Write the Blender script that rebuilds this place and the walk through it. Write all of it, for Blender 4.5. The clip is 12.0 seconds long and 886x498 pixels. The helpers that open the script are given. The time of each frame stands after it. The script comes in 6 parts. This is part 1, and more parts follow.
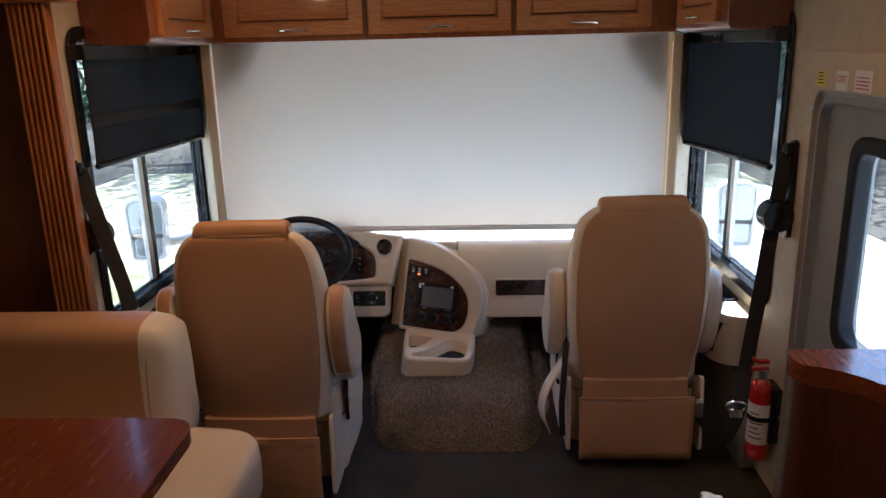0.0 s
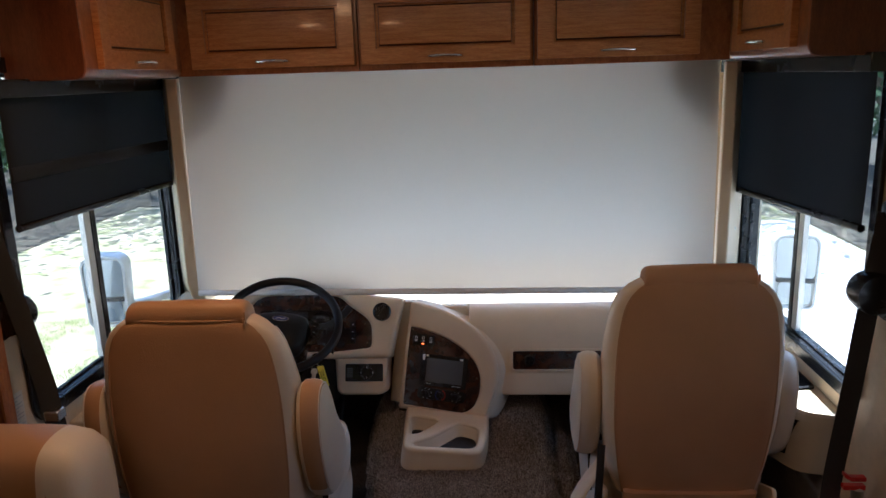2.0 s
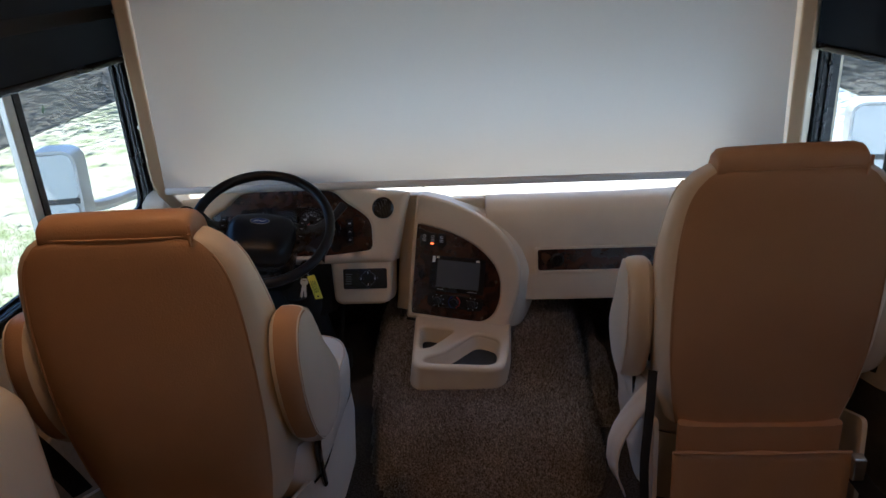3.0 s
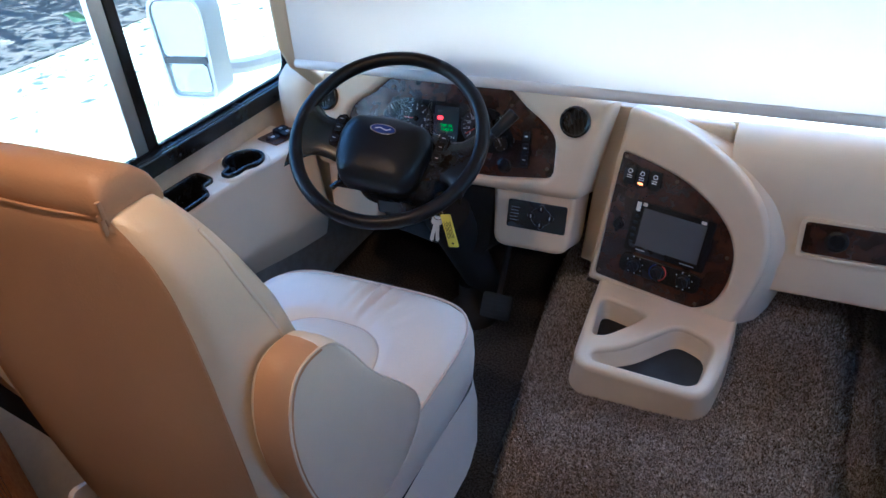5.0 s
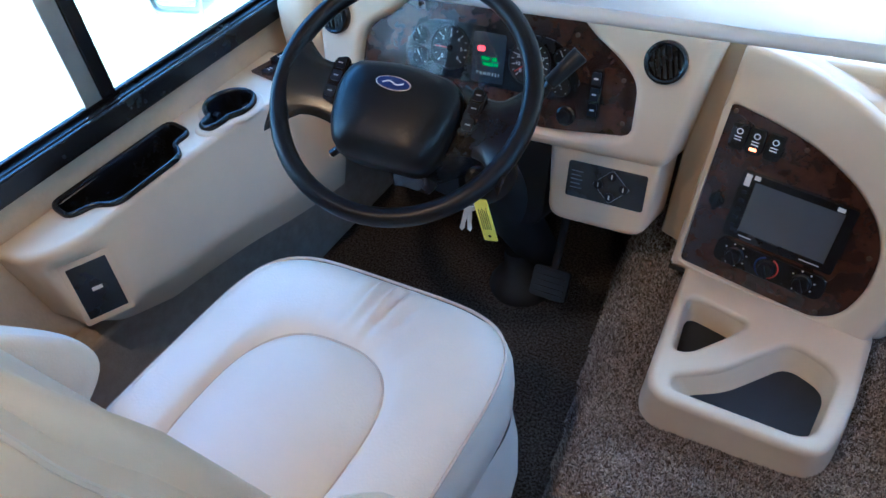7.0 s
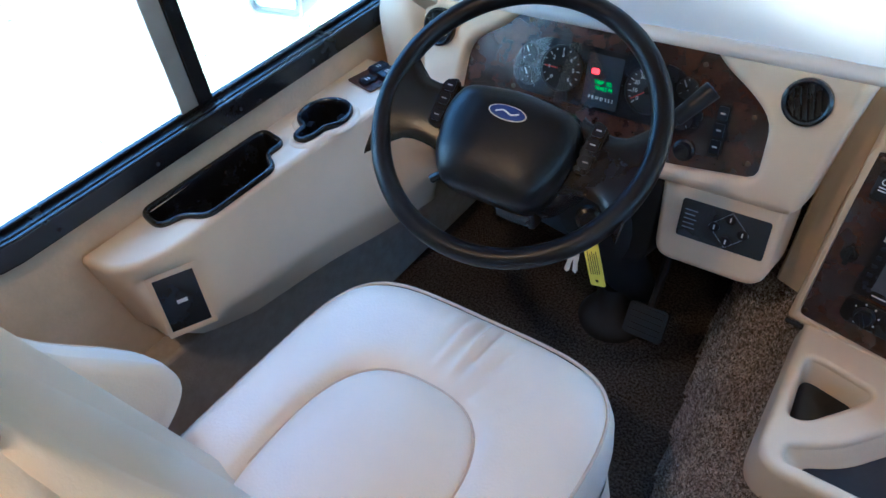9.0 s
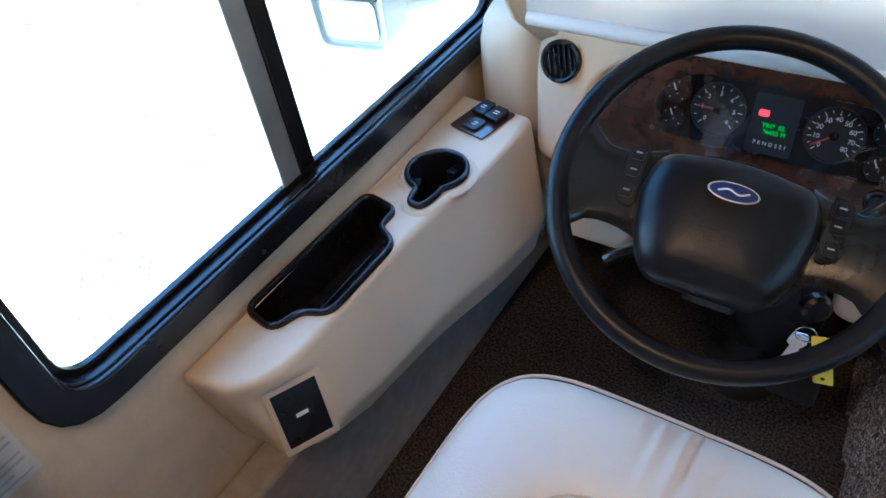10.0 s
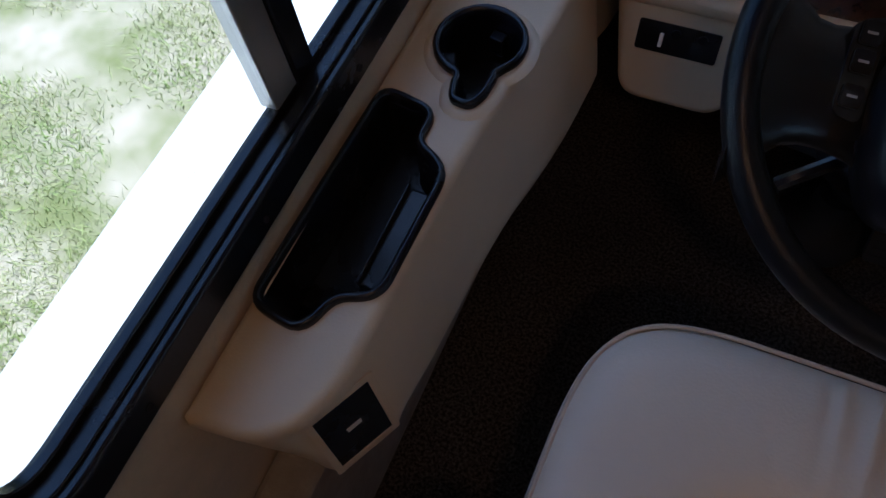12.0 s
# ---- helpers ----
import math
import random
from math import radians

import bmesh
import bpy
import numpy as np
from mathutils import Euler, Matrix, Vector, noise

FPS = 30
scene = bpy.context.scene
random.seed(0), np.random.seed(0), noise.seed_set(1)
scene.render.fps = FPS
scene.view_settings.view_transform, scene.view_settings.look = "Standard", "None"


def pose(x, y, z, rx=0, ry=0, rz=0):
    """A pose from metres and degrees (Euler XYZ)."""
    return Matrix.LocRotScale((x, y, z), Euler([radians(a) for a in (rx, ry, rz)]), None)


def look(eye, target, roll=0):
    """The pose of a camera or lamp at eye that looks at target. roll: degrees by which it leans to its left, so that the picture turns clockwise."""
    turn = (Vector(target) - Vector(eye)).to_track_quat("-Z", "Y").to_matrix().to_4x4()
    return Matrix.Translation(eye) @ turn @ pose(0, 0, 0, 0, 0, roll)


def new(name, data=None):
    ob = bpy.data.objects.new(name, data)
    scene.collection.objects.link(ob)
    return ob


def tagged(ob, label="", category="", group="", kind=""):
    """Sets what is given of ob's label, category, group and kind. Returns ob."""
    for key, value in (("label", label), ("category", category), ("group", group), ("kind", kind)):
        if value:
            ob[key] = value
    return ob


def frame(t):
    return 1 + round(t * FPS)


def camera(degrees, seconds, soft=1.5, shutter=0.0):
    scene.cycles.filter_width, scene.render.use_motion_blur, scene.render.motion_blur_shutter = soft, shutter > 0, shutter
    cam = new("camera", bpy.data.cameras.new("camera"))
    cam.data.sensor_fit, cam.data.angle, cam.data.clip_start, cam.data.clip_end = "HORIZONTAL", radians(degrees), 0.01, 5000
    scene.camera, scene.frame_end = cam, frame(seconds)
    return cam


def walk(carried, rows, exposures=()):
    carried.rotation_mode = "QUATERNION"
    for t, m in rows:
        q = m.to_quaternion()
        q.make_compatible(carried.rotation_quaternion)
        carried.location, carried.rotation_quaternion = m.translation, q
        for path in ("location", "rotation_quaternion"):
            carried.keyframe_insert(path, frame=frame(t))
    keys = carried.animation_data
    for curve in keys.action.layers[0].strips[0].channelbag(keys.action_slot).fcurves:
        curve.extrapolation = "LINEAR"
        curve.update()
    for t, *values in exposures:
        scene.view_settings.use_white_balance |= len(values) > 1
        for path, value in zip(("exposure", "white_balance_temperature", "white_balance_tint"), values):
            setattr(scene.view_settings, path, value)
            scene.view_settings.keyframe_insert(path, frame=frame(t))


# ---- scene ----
cam = camera(61.4, 12.0)
PATH = [
    (0, (0.135, 0.121, 1.555), (0.04, 2.047, 1.022), -1.5),
    (0.5, (0.118, 0.187, 1.549), (0.051, 2.109, 1.0), -1.7),
    (1, (0.173, 0.347, 1.55), (0.057, 2.317, 1.223), -0.6),
    (1.5, (0.189, 0.46, 1.567), (0.038, 2.435, 1.291), -1.0),
    (2, (0.151, 0.656, 1.56), (0.01, 2.598, 1.101), -1.8),
    (2.5, (0.142, 0.845, 1.516), (0.042, 2.707, 0.796), -2.1),
    (2.7, (0.136, 0.951, 1.499), (0.009, 2.803, 0.755), -2.8),
    (4.3, (0.1, 1.63, 1.313), (-0.371, 3.29, 0.302), -4.2),
    (4.5, (0.106, 1.692, 1.35), (-0.436, 3.292, 0.28), -4.7),
    (5, (0.166, 1.907, 1.357), (-0.638, 3.381, 0.27), -5.2),
    (5.5, (0.148, 2.027, 1.315), (-0.692, 3.399, 0.127), -6.1),
    (6, (0.073, 2.174, 1.304), (-0.78, 3.538, 0.117), -6.7),
    (6.5, (0.016, 2.26, 1.289), (-0.842, 3.517, -0.009), -8.6),
    (7, (0.003, 2.337, 1.282), (-0.876, 3.542, -0.051), -8.9),
    (7.2, (-0.007, 2.351, 1.277), (-0.89, 3.555, -0.053), -7.7),
    (8.8, (0.016, 2.45, 1.281), (-1.038, 3.506, -0.05), -9.7),
    (9, (-0.103, 2.394, 1.288), (-1.114, 3.494, -0.042), -9.2),
    (9.5, (-0.358, 2.346, 1.308), (-1.285, 3.522, -0.017), -10.4),
    (10, (-0.476, 2.441, 1.304), (-1.403, 3.557, -0.073), -10.1),
    (10.5, (-0.682, 2.535, 1.271), (-1.434, 3.651, -0.209), -7.0),
    (11, (-0.846, 2.63, 1.196), (-1.453, 3.76, -0.335), -4.3),
    (11.5, (-0.857, 2.672, 1.159), (-1.471, 3.603, -0.501), -10.8),
    (12, (-0.821, 2.660, 1.187), (-1.375, 3.445, -0.568), -12.6),
]
EXPOSURES = [
    (0.0, 2.5, 5050, 9), (1.5, 2.42, 5050, 9), (2.5, 1.68, 5000, 7), (4.5, 2.8, 4300, 3), (5.5, 3.32, 4080, 0), (6.5, 3.5, 3980, -4), (9.5, 3.42, 4270, -3), (10.5, 3.0, 4550, 2), (11.0, 2.5, 4750, 6), (11.5, 1.82, 4850, 9), (12.0, 1.1, 4900, 11),
]
walk(cam, [(t, look(eye, target, roll)) for t, eye, target, roll in PATH], EXPOSURES)

# ---- world, sun, exposure ----
SUN_EL, SUN_AZ = 63.0, 22.0     # degrees: height, and turn from straight ahead to the right
world = bpy.data.worlds.new("sky")
scene.world = world
world.use_nodes = True
wn = world.node_tree.nodes
wn.clear()
w_out, w_bg, w_sky = wn.new("ShaderNodeOutputWorld"), wn.new("ShaderNodeBackground"), wn.new("ShaderNodeTexSky")
w_sky.sky_type, w_sky.sun_disc = "NISHITA", False
w_sky.sun_elevation, w_sky.sun_rotation = radians(SUN_EL), radians(SUN_AZ)
w_bg.inputs["Strength"].default_value = 0.15
world.node_tree.links.new(w_sky.outputs[0], w_bg.inputs[0])
world.node_tree.links.new(w_bg.outputs[0], w_out.inputs[0])
sun = new("sun", bpy.data.lights.new("sun", "SUN"))
sun.data.energy, sun.data.angle, sun.data.color = 5.0, radians(0.53), (1.0, 0.95, 0.87)
s_dir = Vector((math.sin(radians(SUN_AZ)) * math.cos(radians(SUN_EL)), math.cos(radians(SUN_AZ)) * math.cos(radians(SUN_EL)), math.sin(radians(SUN_EL))))
sun.matrix_world = look(s_dir * 30, (0, 0, 0))

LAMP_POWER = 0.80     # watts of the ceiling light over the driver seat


# ---- materials ----
def material(name, base, rough=0.5, metal=0.0, vary=0.12, scale=6.0, bump=0.0, bump_scale=200.0, second=None, coat=0.0, stretch=(1, 1, 1), emit=None, sheen=0.0, spec=0.5):
    m = bpy.data.materials.new(name)
    m.use_nodes = True
    nt = m.node_tree
    n, l = nt.nodes, nt.links
    b = n["Principled BSDF"]
    b.inputs["Roughness"].default_value, b.inputs["Metallic"].default_value = rough, metal
    b.inputs["Coat Weight"].default_value = coat
    b.inputs["Coat Roughness"].default_value = 0.12
    b.inputs["Sheen Weight"].default_value = sheen
    b.inputs["Specular IOR Level"].default_value = spec
    tc, mp = n.new("ShaderNodeTexCoord"), n.new("ShaderNodeMapping")
    mp.inputs["Scale"].default_value = stretch
    l.new(tc.outputs["Object"], mp.inputs[0])
    no = n.new("ShaderNodeTexNoise")
    no.inputs["Scale"].default_value, no.inputs["Detail"].default_value, no.inputs["Roughness"].default_value = scale, 6.0, 0.62
    l.new(mp.outputs[0], no.inputs["Vector"])
    rp = n.new("ShaderNodeValToRGB")
    lo, hi = [max(0.0, c * (1 - vary)) for c in base], [min(1.0, c * (1 + vary)) for c in base]
    if second:
        lo, hi = second, base
    rp.color_ramp.elements[0].position, rp.color_ramp.elements[1].position = 0.33, 0.67
    rp.color_ramp.elements[0].color, rp.color_ramp.elements[1].color = (*lo, 1), (*hi, 1)
    l.new(no.outputs[0], rp.inputs[0])
    l.new(rp.outputs[0], b.inputs["Base Color"])
    mr = n.new("ShaderNodeMapRange")
    mr.inputs["To Min"].default_value, mr.inputs["To Max"].default_value = max(0.03, rough - 0.08), min(1.0, rough + 0.08)
    l.new(no.outputs[0], mr.inputs["Value"])
    l.new(mr.outputs[0], b.inputs["Roughness"])
    if bump:
        nb, bp = n.new("ShaderNodeTexNoise"), n.new("ShaderNodeBump")
        nb.inputs["Scale"].default_value, nb.inputs["Detail"].default_value = bump_scale, 4.0
        bp.inputs["Strength"].default_value, bp.inputs["Distance"].default_value = bump, 0.002
        l.new(mp.outputs[0], nb.inputs["Vector"])
        l.new(nb.outputs[0], bp.inputs["Height"])
        l.new(bp.outputs[0], b.inputs["Normal"])
    if emit:
        b.inputs["Emission Color"].default_value, b.inputs["Emission Strength"].default_value = (*emit[:3], 1), emit[3]
    return m


def carpet_material(name, light, dark, scale, strength):
    m = material(name, light, 0.95, 0, scale=scale, second=dark, sheen=0.04, spec=0.1)
    nt = m.node_tree
    n, l = nt.nodes, nt.links
    b = n["Principled BSDF"]
    tc = n["Texture Coordinate"]
    el = n["Color Ramp"].color_ramp.elements
    el[0].position, el[1].position = 0.41, 0.60
    vo, bp, big, mx = n.new("ShaderNodeTexNoise"), n.new("ShaderNodeBump"), n.new("ShaderNodeTexNoise"), n.new("ShaderNodeMix")
    vo.inputs["Scale"].default_value, vo.inputs["Detail"].default_value = scale * 1.3, 2.0
    big.inputs["Scale"].default_value = 5.0
    l.new(tc.outputs["Object"], vo.inputs["Vector"])
    l.new(tc.outputs["Object"], big.inputs["Vector"])
    bp.inputs["Strength"].default_value, bp.inputs["Distance"].default_value = strength, 0.006
    l.new(vo.outputs[0], bp.inputs["Height"])
    l.new(bp.outputs[0], b.inputs["Normal"])
    mx.data_type, mx.blend_type = "RGBA", "MULTIPLY"
    mx.inputs["Factor"].default_value = 0.55
    l.new(n["Color Ramp"].outputs[0], mx.inputs[6])
    rp = n.new("ShaderNodeValToRGB")
    rp.color_ramp.elements[0].position, rp.color_ramp.elements[1].position = 0.35, 0.65
    rp.color_ramp.elements[0].color, rp.color_ramp.elements[1].color = (0.6, 0.56, 0.52, 1), (1, 1, 1, 1)
    l.new(big.outputs[0], rp.inputs[0])
    l.new(rp.outputs[0], mx.inputs[7])
    l.new(mx.outputs[2], b.inputs["Base Color"])
    return m


def wood_material(name, light, dark, stretch, rough=0.32, coat=0.35, scale=9.0):
    m = material(name, light, rough, 0, scale=scale, second=dark, coat=coat, stretch=stretch, bump=0.06, bump_scale=30)
    nt = m.node_tree
    n, l = nt.nodes, nt.links
    fine, mx = n.new("ShaderNodeTexNoise"), n.new("ShaderNodeMix")
    fine.inputs["Scale"].default_value, fine.inputs["Detail"].default_value, fine.inputs["Distortion"].default_value = scale * 6, 8, 0.6
    l.new(n["Mapping"].outputs[0], fine.inputs["Vector"])
    rp = n.new("ShaderNodeValToRGB")
    rp.color_ramp.elements[0].position, rp.color_ramp.elements[1].position = 0.3, 0.7
    rp.color_ramp.elements[0].color, rp.color_ramp.elements[1].color = (0.62, 0.55, 0.5, 1), (1, 1, 1, 1)
    l.new(fine.outputs[0], rp.inputs[0])
    mx.data_type, mx.blend_type = "RGBA", "MULTIPLY"
    mx.inputs["Factor"].default_value = 0.8
    l.new(n["Color Ramp"].outputs[0], mx.inputs[6])
    l.new(rp.outputs[0], mx.inputs[7])
    l.new(mx.outputs[2], n["Principled BSDF"].inputs["Base Color"])
    return m


def cloth_light_material(name, base, through_colour, share, weave=0.0):
    """Cloth that lets part of the light through; weave: how much of that is a blurred view, not a glow."""
    m = bpy.data.materials.new(name)
    m.use_nodes = True
    nt = m.node_tree
    n, l = nt.nodes, nt.links
    n.clear()
    out, d, t, mx = n.new("ShaderNodeOutputMaterial"), n.new("ShaderNodeBsdfDiffuse"), n.new("ShaderNodeBsdfTranslucent"), n.new("ShaderNodeMixShader")
    tc, no, rp = n.new("ShaderNodeTexCoord"), n.new("ShaderNodeTexNoise"), n.new("ShaderNodeValToRGB")
    no.inputs["Scale"].default_value, no.inputs["Detail"].default_value = 420.0, 3.0
    l.new(tc.outputs["Object"], no.inputs["Vector"])
    rp.color_ramp.elements[0].color = (*[c * 0.86 for c in through_colour], 1)
    rp.color_ramp.elements[1].color = (*through_colour, 1)
    l.new(no.outputs[0], rp.inputs[0])
    l.new(rp.outputs[0], t.inputs["Color"])
    d.inputs["Color"].default_value = (*base, 1)
    mx.inputs[0].default_value = share
    l.new(d.outputs[0], mx.inputs[1])
    l.new(t.outputs[0], mx.inputs[2])
    l.new(mx.outputs[0], out.inputs[0])
    if weave:
        rf, my = n.new("ShaderNodeBsdfRefraction"), n.new("ShaderNodeMixShader")
        rf.inputs["Color"].default_value = (*[min(1.0, c * 1.02) for c in through_colour], 1)
        rf.inputs["Roughness"].default_value, rf.inputs["IOR"].default_value = 0.72, 1.3
        my.inputs[0].default_value = weave
        l.new(t.outputs[0], my.inputs[1])
        l.new(rf.outputs[0], my.inputs[2])
        l.new(my.outputs[0], mx.inputs[2])
    return m


def glass_material(name, tint, rough=0.0):
    m = bpy.data.materials.new(name)
    m.use_nodes = True
    nt = m.node_tree
    n, l = nt.nodes, nt.links
    n.clear()
    out, tr, gl, fr, mx = n.new("ShaderNodeOutputMaterial"), n.new("ShaderNodeBsdfTransparent"), n.new("ShaderNodeBsdfGlossy"), n.new("ShaderNodeLayerWeight"), n.new("ShaderNodeMixShader")
    pw, ad = n.new("ShaderNodeMath"), n.new("ShaderNodeMath")
    pw.operation, ad.operation = "POWER", "MULTIPLY_ADD"
    pw.inputs[1].default_value, ad.inputs[1].default_value, ad.inputs[2].default_value = 4.0, 0.6, 0.045
    tr.inputs[0].default_value = (*tint, 1)
    gl.inputs["Roughness"].default_value = rough
    fr.inputs["Blend"].default_value = 0.5
    l.new(fr.outputs["Facing"], pw.inputs[0])
    l.new(pw.outputs[0], ad.inputs[0])
    l.new(ad.outputs[0], mx.inputs[0])
    l.new(tr.outputs[0], mx.inputs[1])
    l.new(gl.outputs[0], mx.inputs[2])
    l.new(mx.outputs[0], out.inputs[0])
    return m


CARPET = carpet_material("speckled_carpet", (0.42, 0.345, 0.28), (0.085, 0.064, 0.050), 200, 1.0)
# Same carpet as the hump; the floor's shade is put into this colour.
CARPET_SHADED = carpet_material("shaded_carpet", (0.110, 0.086, 0.068), (0.018, 0.014, 0.011), 190, 0.9)
VINYL = material("cream_vinyl", (0.76, 0.655, 0.52), 0.40, vary=0.05, scale=3, bump=0.25, bump_scale=260)
# Next two: the same cream vinyl, with warm lamplight put into the colour.
VINYL_SOFTLIT = material("softlit_vinyl", (0.74, 0.60, 0.43), 0.40, vary=0.05, scale=3, bump=0.25, bump_scale=260)
VINYL_LAMPLIT = material("lamplit_vinyl", (0.50, 0.285, 0.140), 0.45, vary=0.06, scale=3, bump=0.3, bump_scale=240)
PIPING = material("piping_vinyl", (0.56, 0.46, 0.35), 0.5, vary=0.05)
PLASTIC = material("beige_plastic", (0.63, 0.51, 0.355), 0.45, vary=0.05, scale=4, bump=0.18, bump_scale=420)
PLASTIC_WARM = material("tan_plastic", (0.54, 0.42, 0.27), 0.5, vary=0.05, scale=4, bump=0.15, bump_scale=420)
BLACK = material("black_plastic", (0.008, 0.0085, 0.0105), 0.26, vary=0.3, scale=8, bump=0.06, bump_scale=500, spec=0.5)
BLACK_SOFT = material("black_leather", (0.0075, 0.008, 0.0105), 0.34, vary=0.2, scale=6, bump=0.2, bump_scale=350, spec=0.28)
BLACK_DULL = material("black_rubber", (0.007, 0.007, 0.008), 0.75, vary=0.3, scale=9)
PAD = material("dark_liner", (0.017, 0.017, 0.021), 0.8, vary=0.2, scale=40, bump=0.3, bump_scale=600)
BURL = material("walnut_burl", (0.070, 0.026, 0.014), 0.22, second=(0.016, 0.008, 0.006), scale=26, coat=0.6)
WOOD = wood_material("cherry_wood", (0.74, 0.33, 0.105), (0.56, 0.20, 0.055), (1.2, 6, 14))
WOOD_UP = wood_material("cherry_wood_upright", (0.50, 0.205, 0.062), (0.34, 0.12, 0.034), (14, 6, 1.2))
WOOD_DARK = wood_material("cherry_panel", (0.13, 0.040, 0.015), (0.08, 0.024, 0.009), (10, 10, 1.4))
NAP = carpet_material("carpet_tufts", (0.58, 0.49, 0.41), (0.115, 0.09, 0.072), 200, 0.3)
nap_n, nap_l = NAP.node_tree.nodes, NAP.node_tree.links
nap_geo = nap_n.new("ShaderNodeNewGeometry")
nap_l.new(nap_geo.outputs["Random Per Island"], nap_n["Color Ramp"].inputs[0])
nap_n["Color Ramp"].color_ramp.elements[0].position, nap_n["Color Ramp"].color_ramp.elements[1].position = 0.15, 0.95
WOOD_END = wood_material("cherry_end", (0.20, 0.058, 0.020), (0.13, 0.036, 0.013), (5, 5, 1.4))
WOOD_FRAME = wood_material("cherry_frame", (0.44, 0.155, 0.048), (0.30, 0.095, 0.028), (6, 6, 3))
WOOD_TABLE = wood_material("table_laminate", (0.27, 0.075, 0.026), (0.19, 0.05, 0.017), (9, 1.2, 9), rough=0.25, coat=0.5)
WALL = material("wall_vinyl", (0.60, 0.485, 0.33), 0.62, vary=0.07, scale=22, bump=0.3, bump_scale=160)
CEIL = material("ceiling_vinyl", (0.86, 0.845, 0.81), 0.55, vary=0.03, scale=5, bump=0.15, bump_scale=200)
WHITE = material("white_plastic", (0.78, 0.76, 0.72), 0.45, vary=0.03)
GREY = material("grey_panel", (0.30, 0.29, 0.27), 0.55, vary=0.06, scale=10, bump=0.2, bump_scale=250)
CHROME = material("brushed_nickel", (0.72, 0.70, 0.66), 0.24, 1.0, vary=0.05, scale=30)
STEEL = material("bare_steel", (0.55, 0.54, 0.52), 0.32, 1.0, vary=0.1, scale=30)
BRONZE = material("aged_bronze", (0.10, 0.07, 0.045), 0.4, 0.9, vary=0.1, scale=30)
ALU = material("aluminium_channel", (0.62, 0.60, 0.56), 0.35, 0.9, vary=0.06, scale=20)
RED = material("red_enamel", (0.50, 0.018, 0.014), 0.28, vary=0.08, coat=0.5)
YELLOW = material("yellow_tag", (0.75, 0.66, 0.05), 0.5, vary=0.04)
WEB = material("belt_webbing", (0.016, 0.016, 0.018), 0.75, vary=0.2, scale=60, bump=0.5, bump_scale=900)
BLIND = cloth_light_material("black_blind", (0.034, 0.034, 0.035), (0.020, 0.020, 0.019), 0.3)
SHADE = cloth_light_material("white_shade", (0.62, 0.59, 0.54), (0.49, 0.475, 0.445), 0.5, 0.5)
GLASS = glass_material("window_glass", (0.93, 0.95, 0.94))
LENS_GLASS = glass_material("gauge_glass", (0.96, 0.96, 0.96), 0.02)
SCREEN = material("radio_screen", (0.10, 0.108, 0.115), 0.2, vary=0.05, coat=0.6)
MIRROR = material("mirror_face", (0.30, 0.32, 0.33), 0.03, 1.0, vary=0.01)
MARK = material("white_print", (0.75, 0.75, 0.75), 0.5, vary=0.02)
GLOW_RED = material("red_telltale", (0.3, 0.01, 0.01), 0.5, emit=(1, 0.02, 0.02, 0.45))
GLOW_GREEN = material("green_display", (0.01, 0.2, 0.01), 0.5, emit=(0.08, 1, 0.05, 0.07))
GLOW_ORANGE = material("orange_lamp", (0.4, 0.05, 0.01), 0.5, emit=(1, 0.12, 0.02, 1.2))
BLUE = material("blue_print", (0.012, 0.03, 0.16), 0.35, vary=0.05)
RED_INK = material("red_print", (0.55, 0.05, 0.03), 0.5, vary=0.05)
PAPER = material("label_paper", (0.78, 0.76, 0.71), 0.6, vary=0.03)
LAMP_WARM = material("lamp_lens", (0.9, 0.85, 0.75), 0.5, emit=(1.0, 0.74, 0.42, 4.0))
CONCRETE = material("concrete_pad", (0.52, 0.50, 0.47), 0.85, vary=0.12, scale=1.4, bump=0.3, bump_scale=60)
GRASS = material("lawn", (0.16, 0.165, 0.055), 0.9, second=(0.42, 0.345, 0.25), scale=3.2, bump=1.0, bump_scale=30)
BLADE = material("grass_blade", (0.19, 0.26, 0.05), 0.8, second=(0.34, 0.34, 0.13), scale=3)
BARK = material("bark", (0.16, 0.12, 0.085), 0.9, vary=0.35, scale=12, bump=1.0, bump_scale=40)
LEAF = material("leaf", (0.045, 0.085, 0.02), 0.6, vary=0.4, scale=2.5)
TRUCK_WHITE = material("mirror_housing", (0.62, 0.63, 0.63), 0.4, vary=0.03, coat=0.3)


# ---- building tools ----
def smooth(pts, closed=True, steps=6):
    """A rounded line through the points."""
    n, out = len(pts), []
    rng = range(n) if closed else range(n - 1)
    g = (lambda i: pts[i % n]) if closed else (lambda i: pts[min(max(i, 0), n - 1)])
    for i in rng:
        a, b, c, d = (Vector(g(i + k)) for k in (-1, 0, 1, 2))
        for s in range(steps):
            t = s / steps
            out.append(0.5 * ((2 * b) + (c - a) * t + (2 * a - 5 * b + 4 * c - d) * t * t + (3 * b - a - 3 * c + d) * t ** 3))
    if not closed:
        out.append(Vector(pts[-1]))
    return out


def rounded(pts, r, steps=5):
    """A polygon with its corners rounded by r (one value, or one for each corner)."""
    n, out = len(pts), []
    rs = r if isinstance(r, (list, tuple)) else [r] * n
    for i in range(n):
        p, a, b = Vector(pts[i]).to_2d(), Vector(pts[i - 1]).to_2d(), Vector(pts[(i + 1) % n]).to_2d()
        da, db = a - p, b - p
        k = min(rs[i], da.length * 0.45, db.length * 0.45)
        if k < 1e-4:
            out.append(p)
            continue
        s, e = p + da.normalized() * k, p + db.normalized() * k
        for j in range(steps + 1):
            t = j / steps
            out.append(s * (1 - t) ** 2 + p * 2 * t * (1 - t) + e * t * t)
    return out


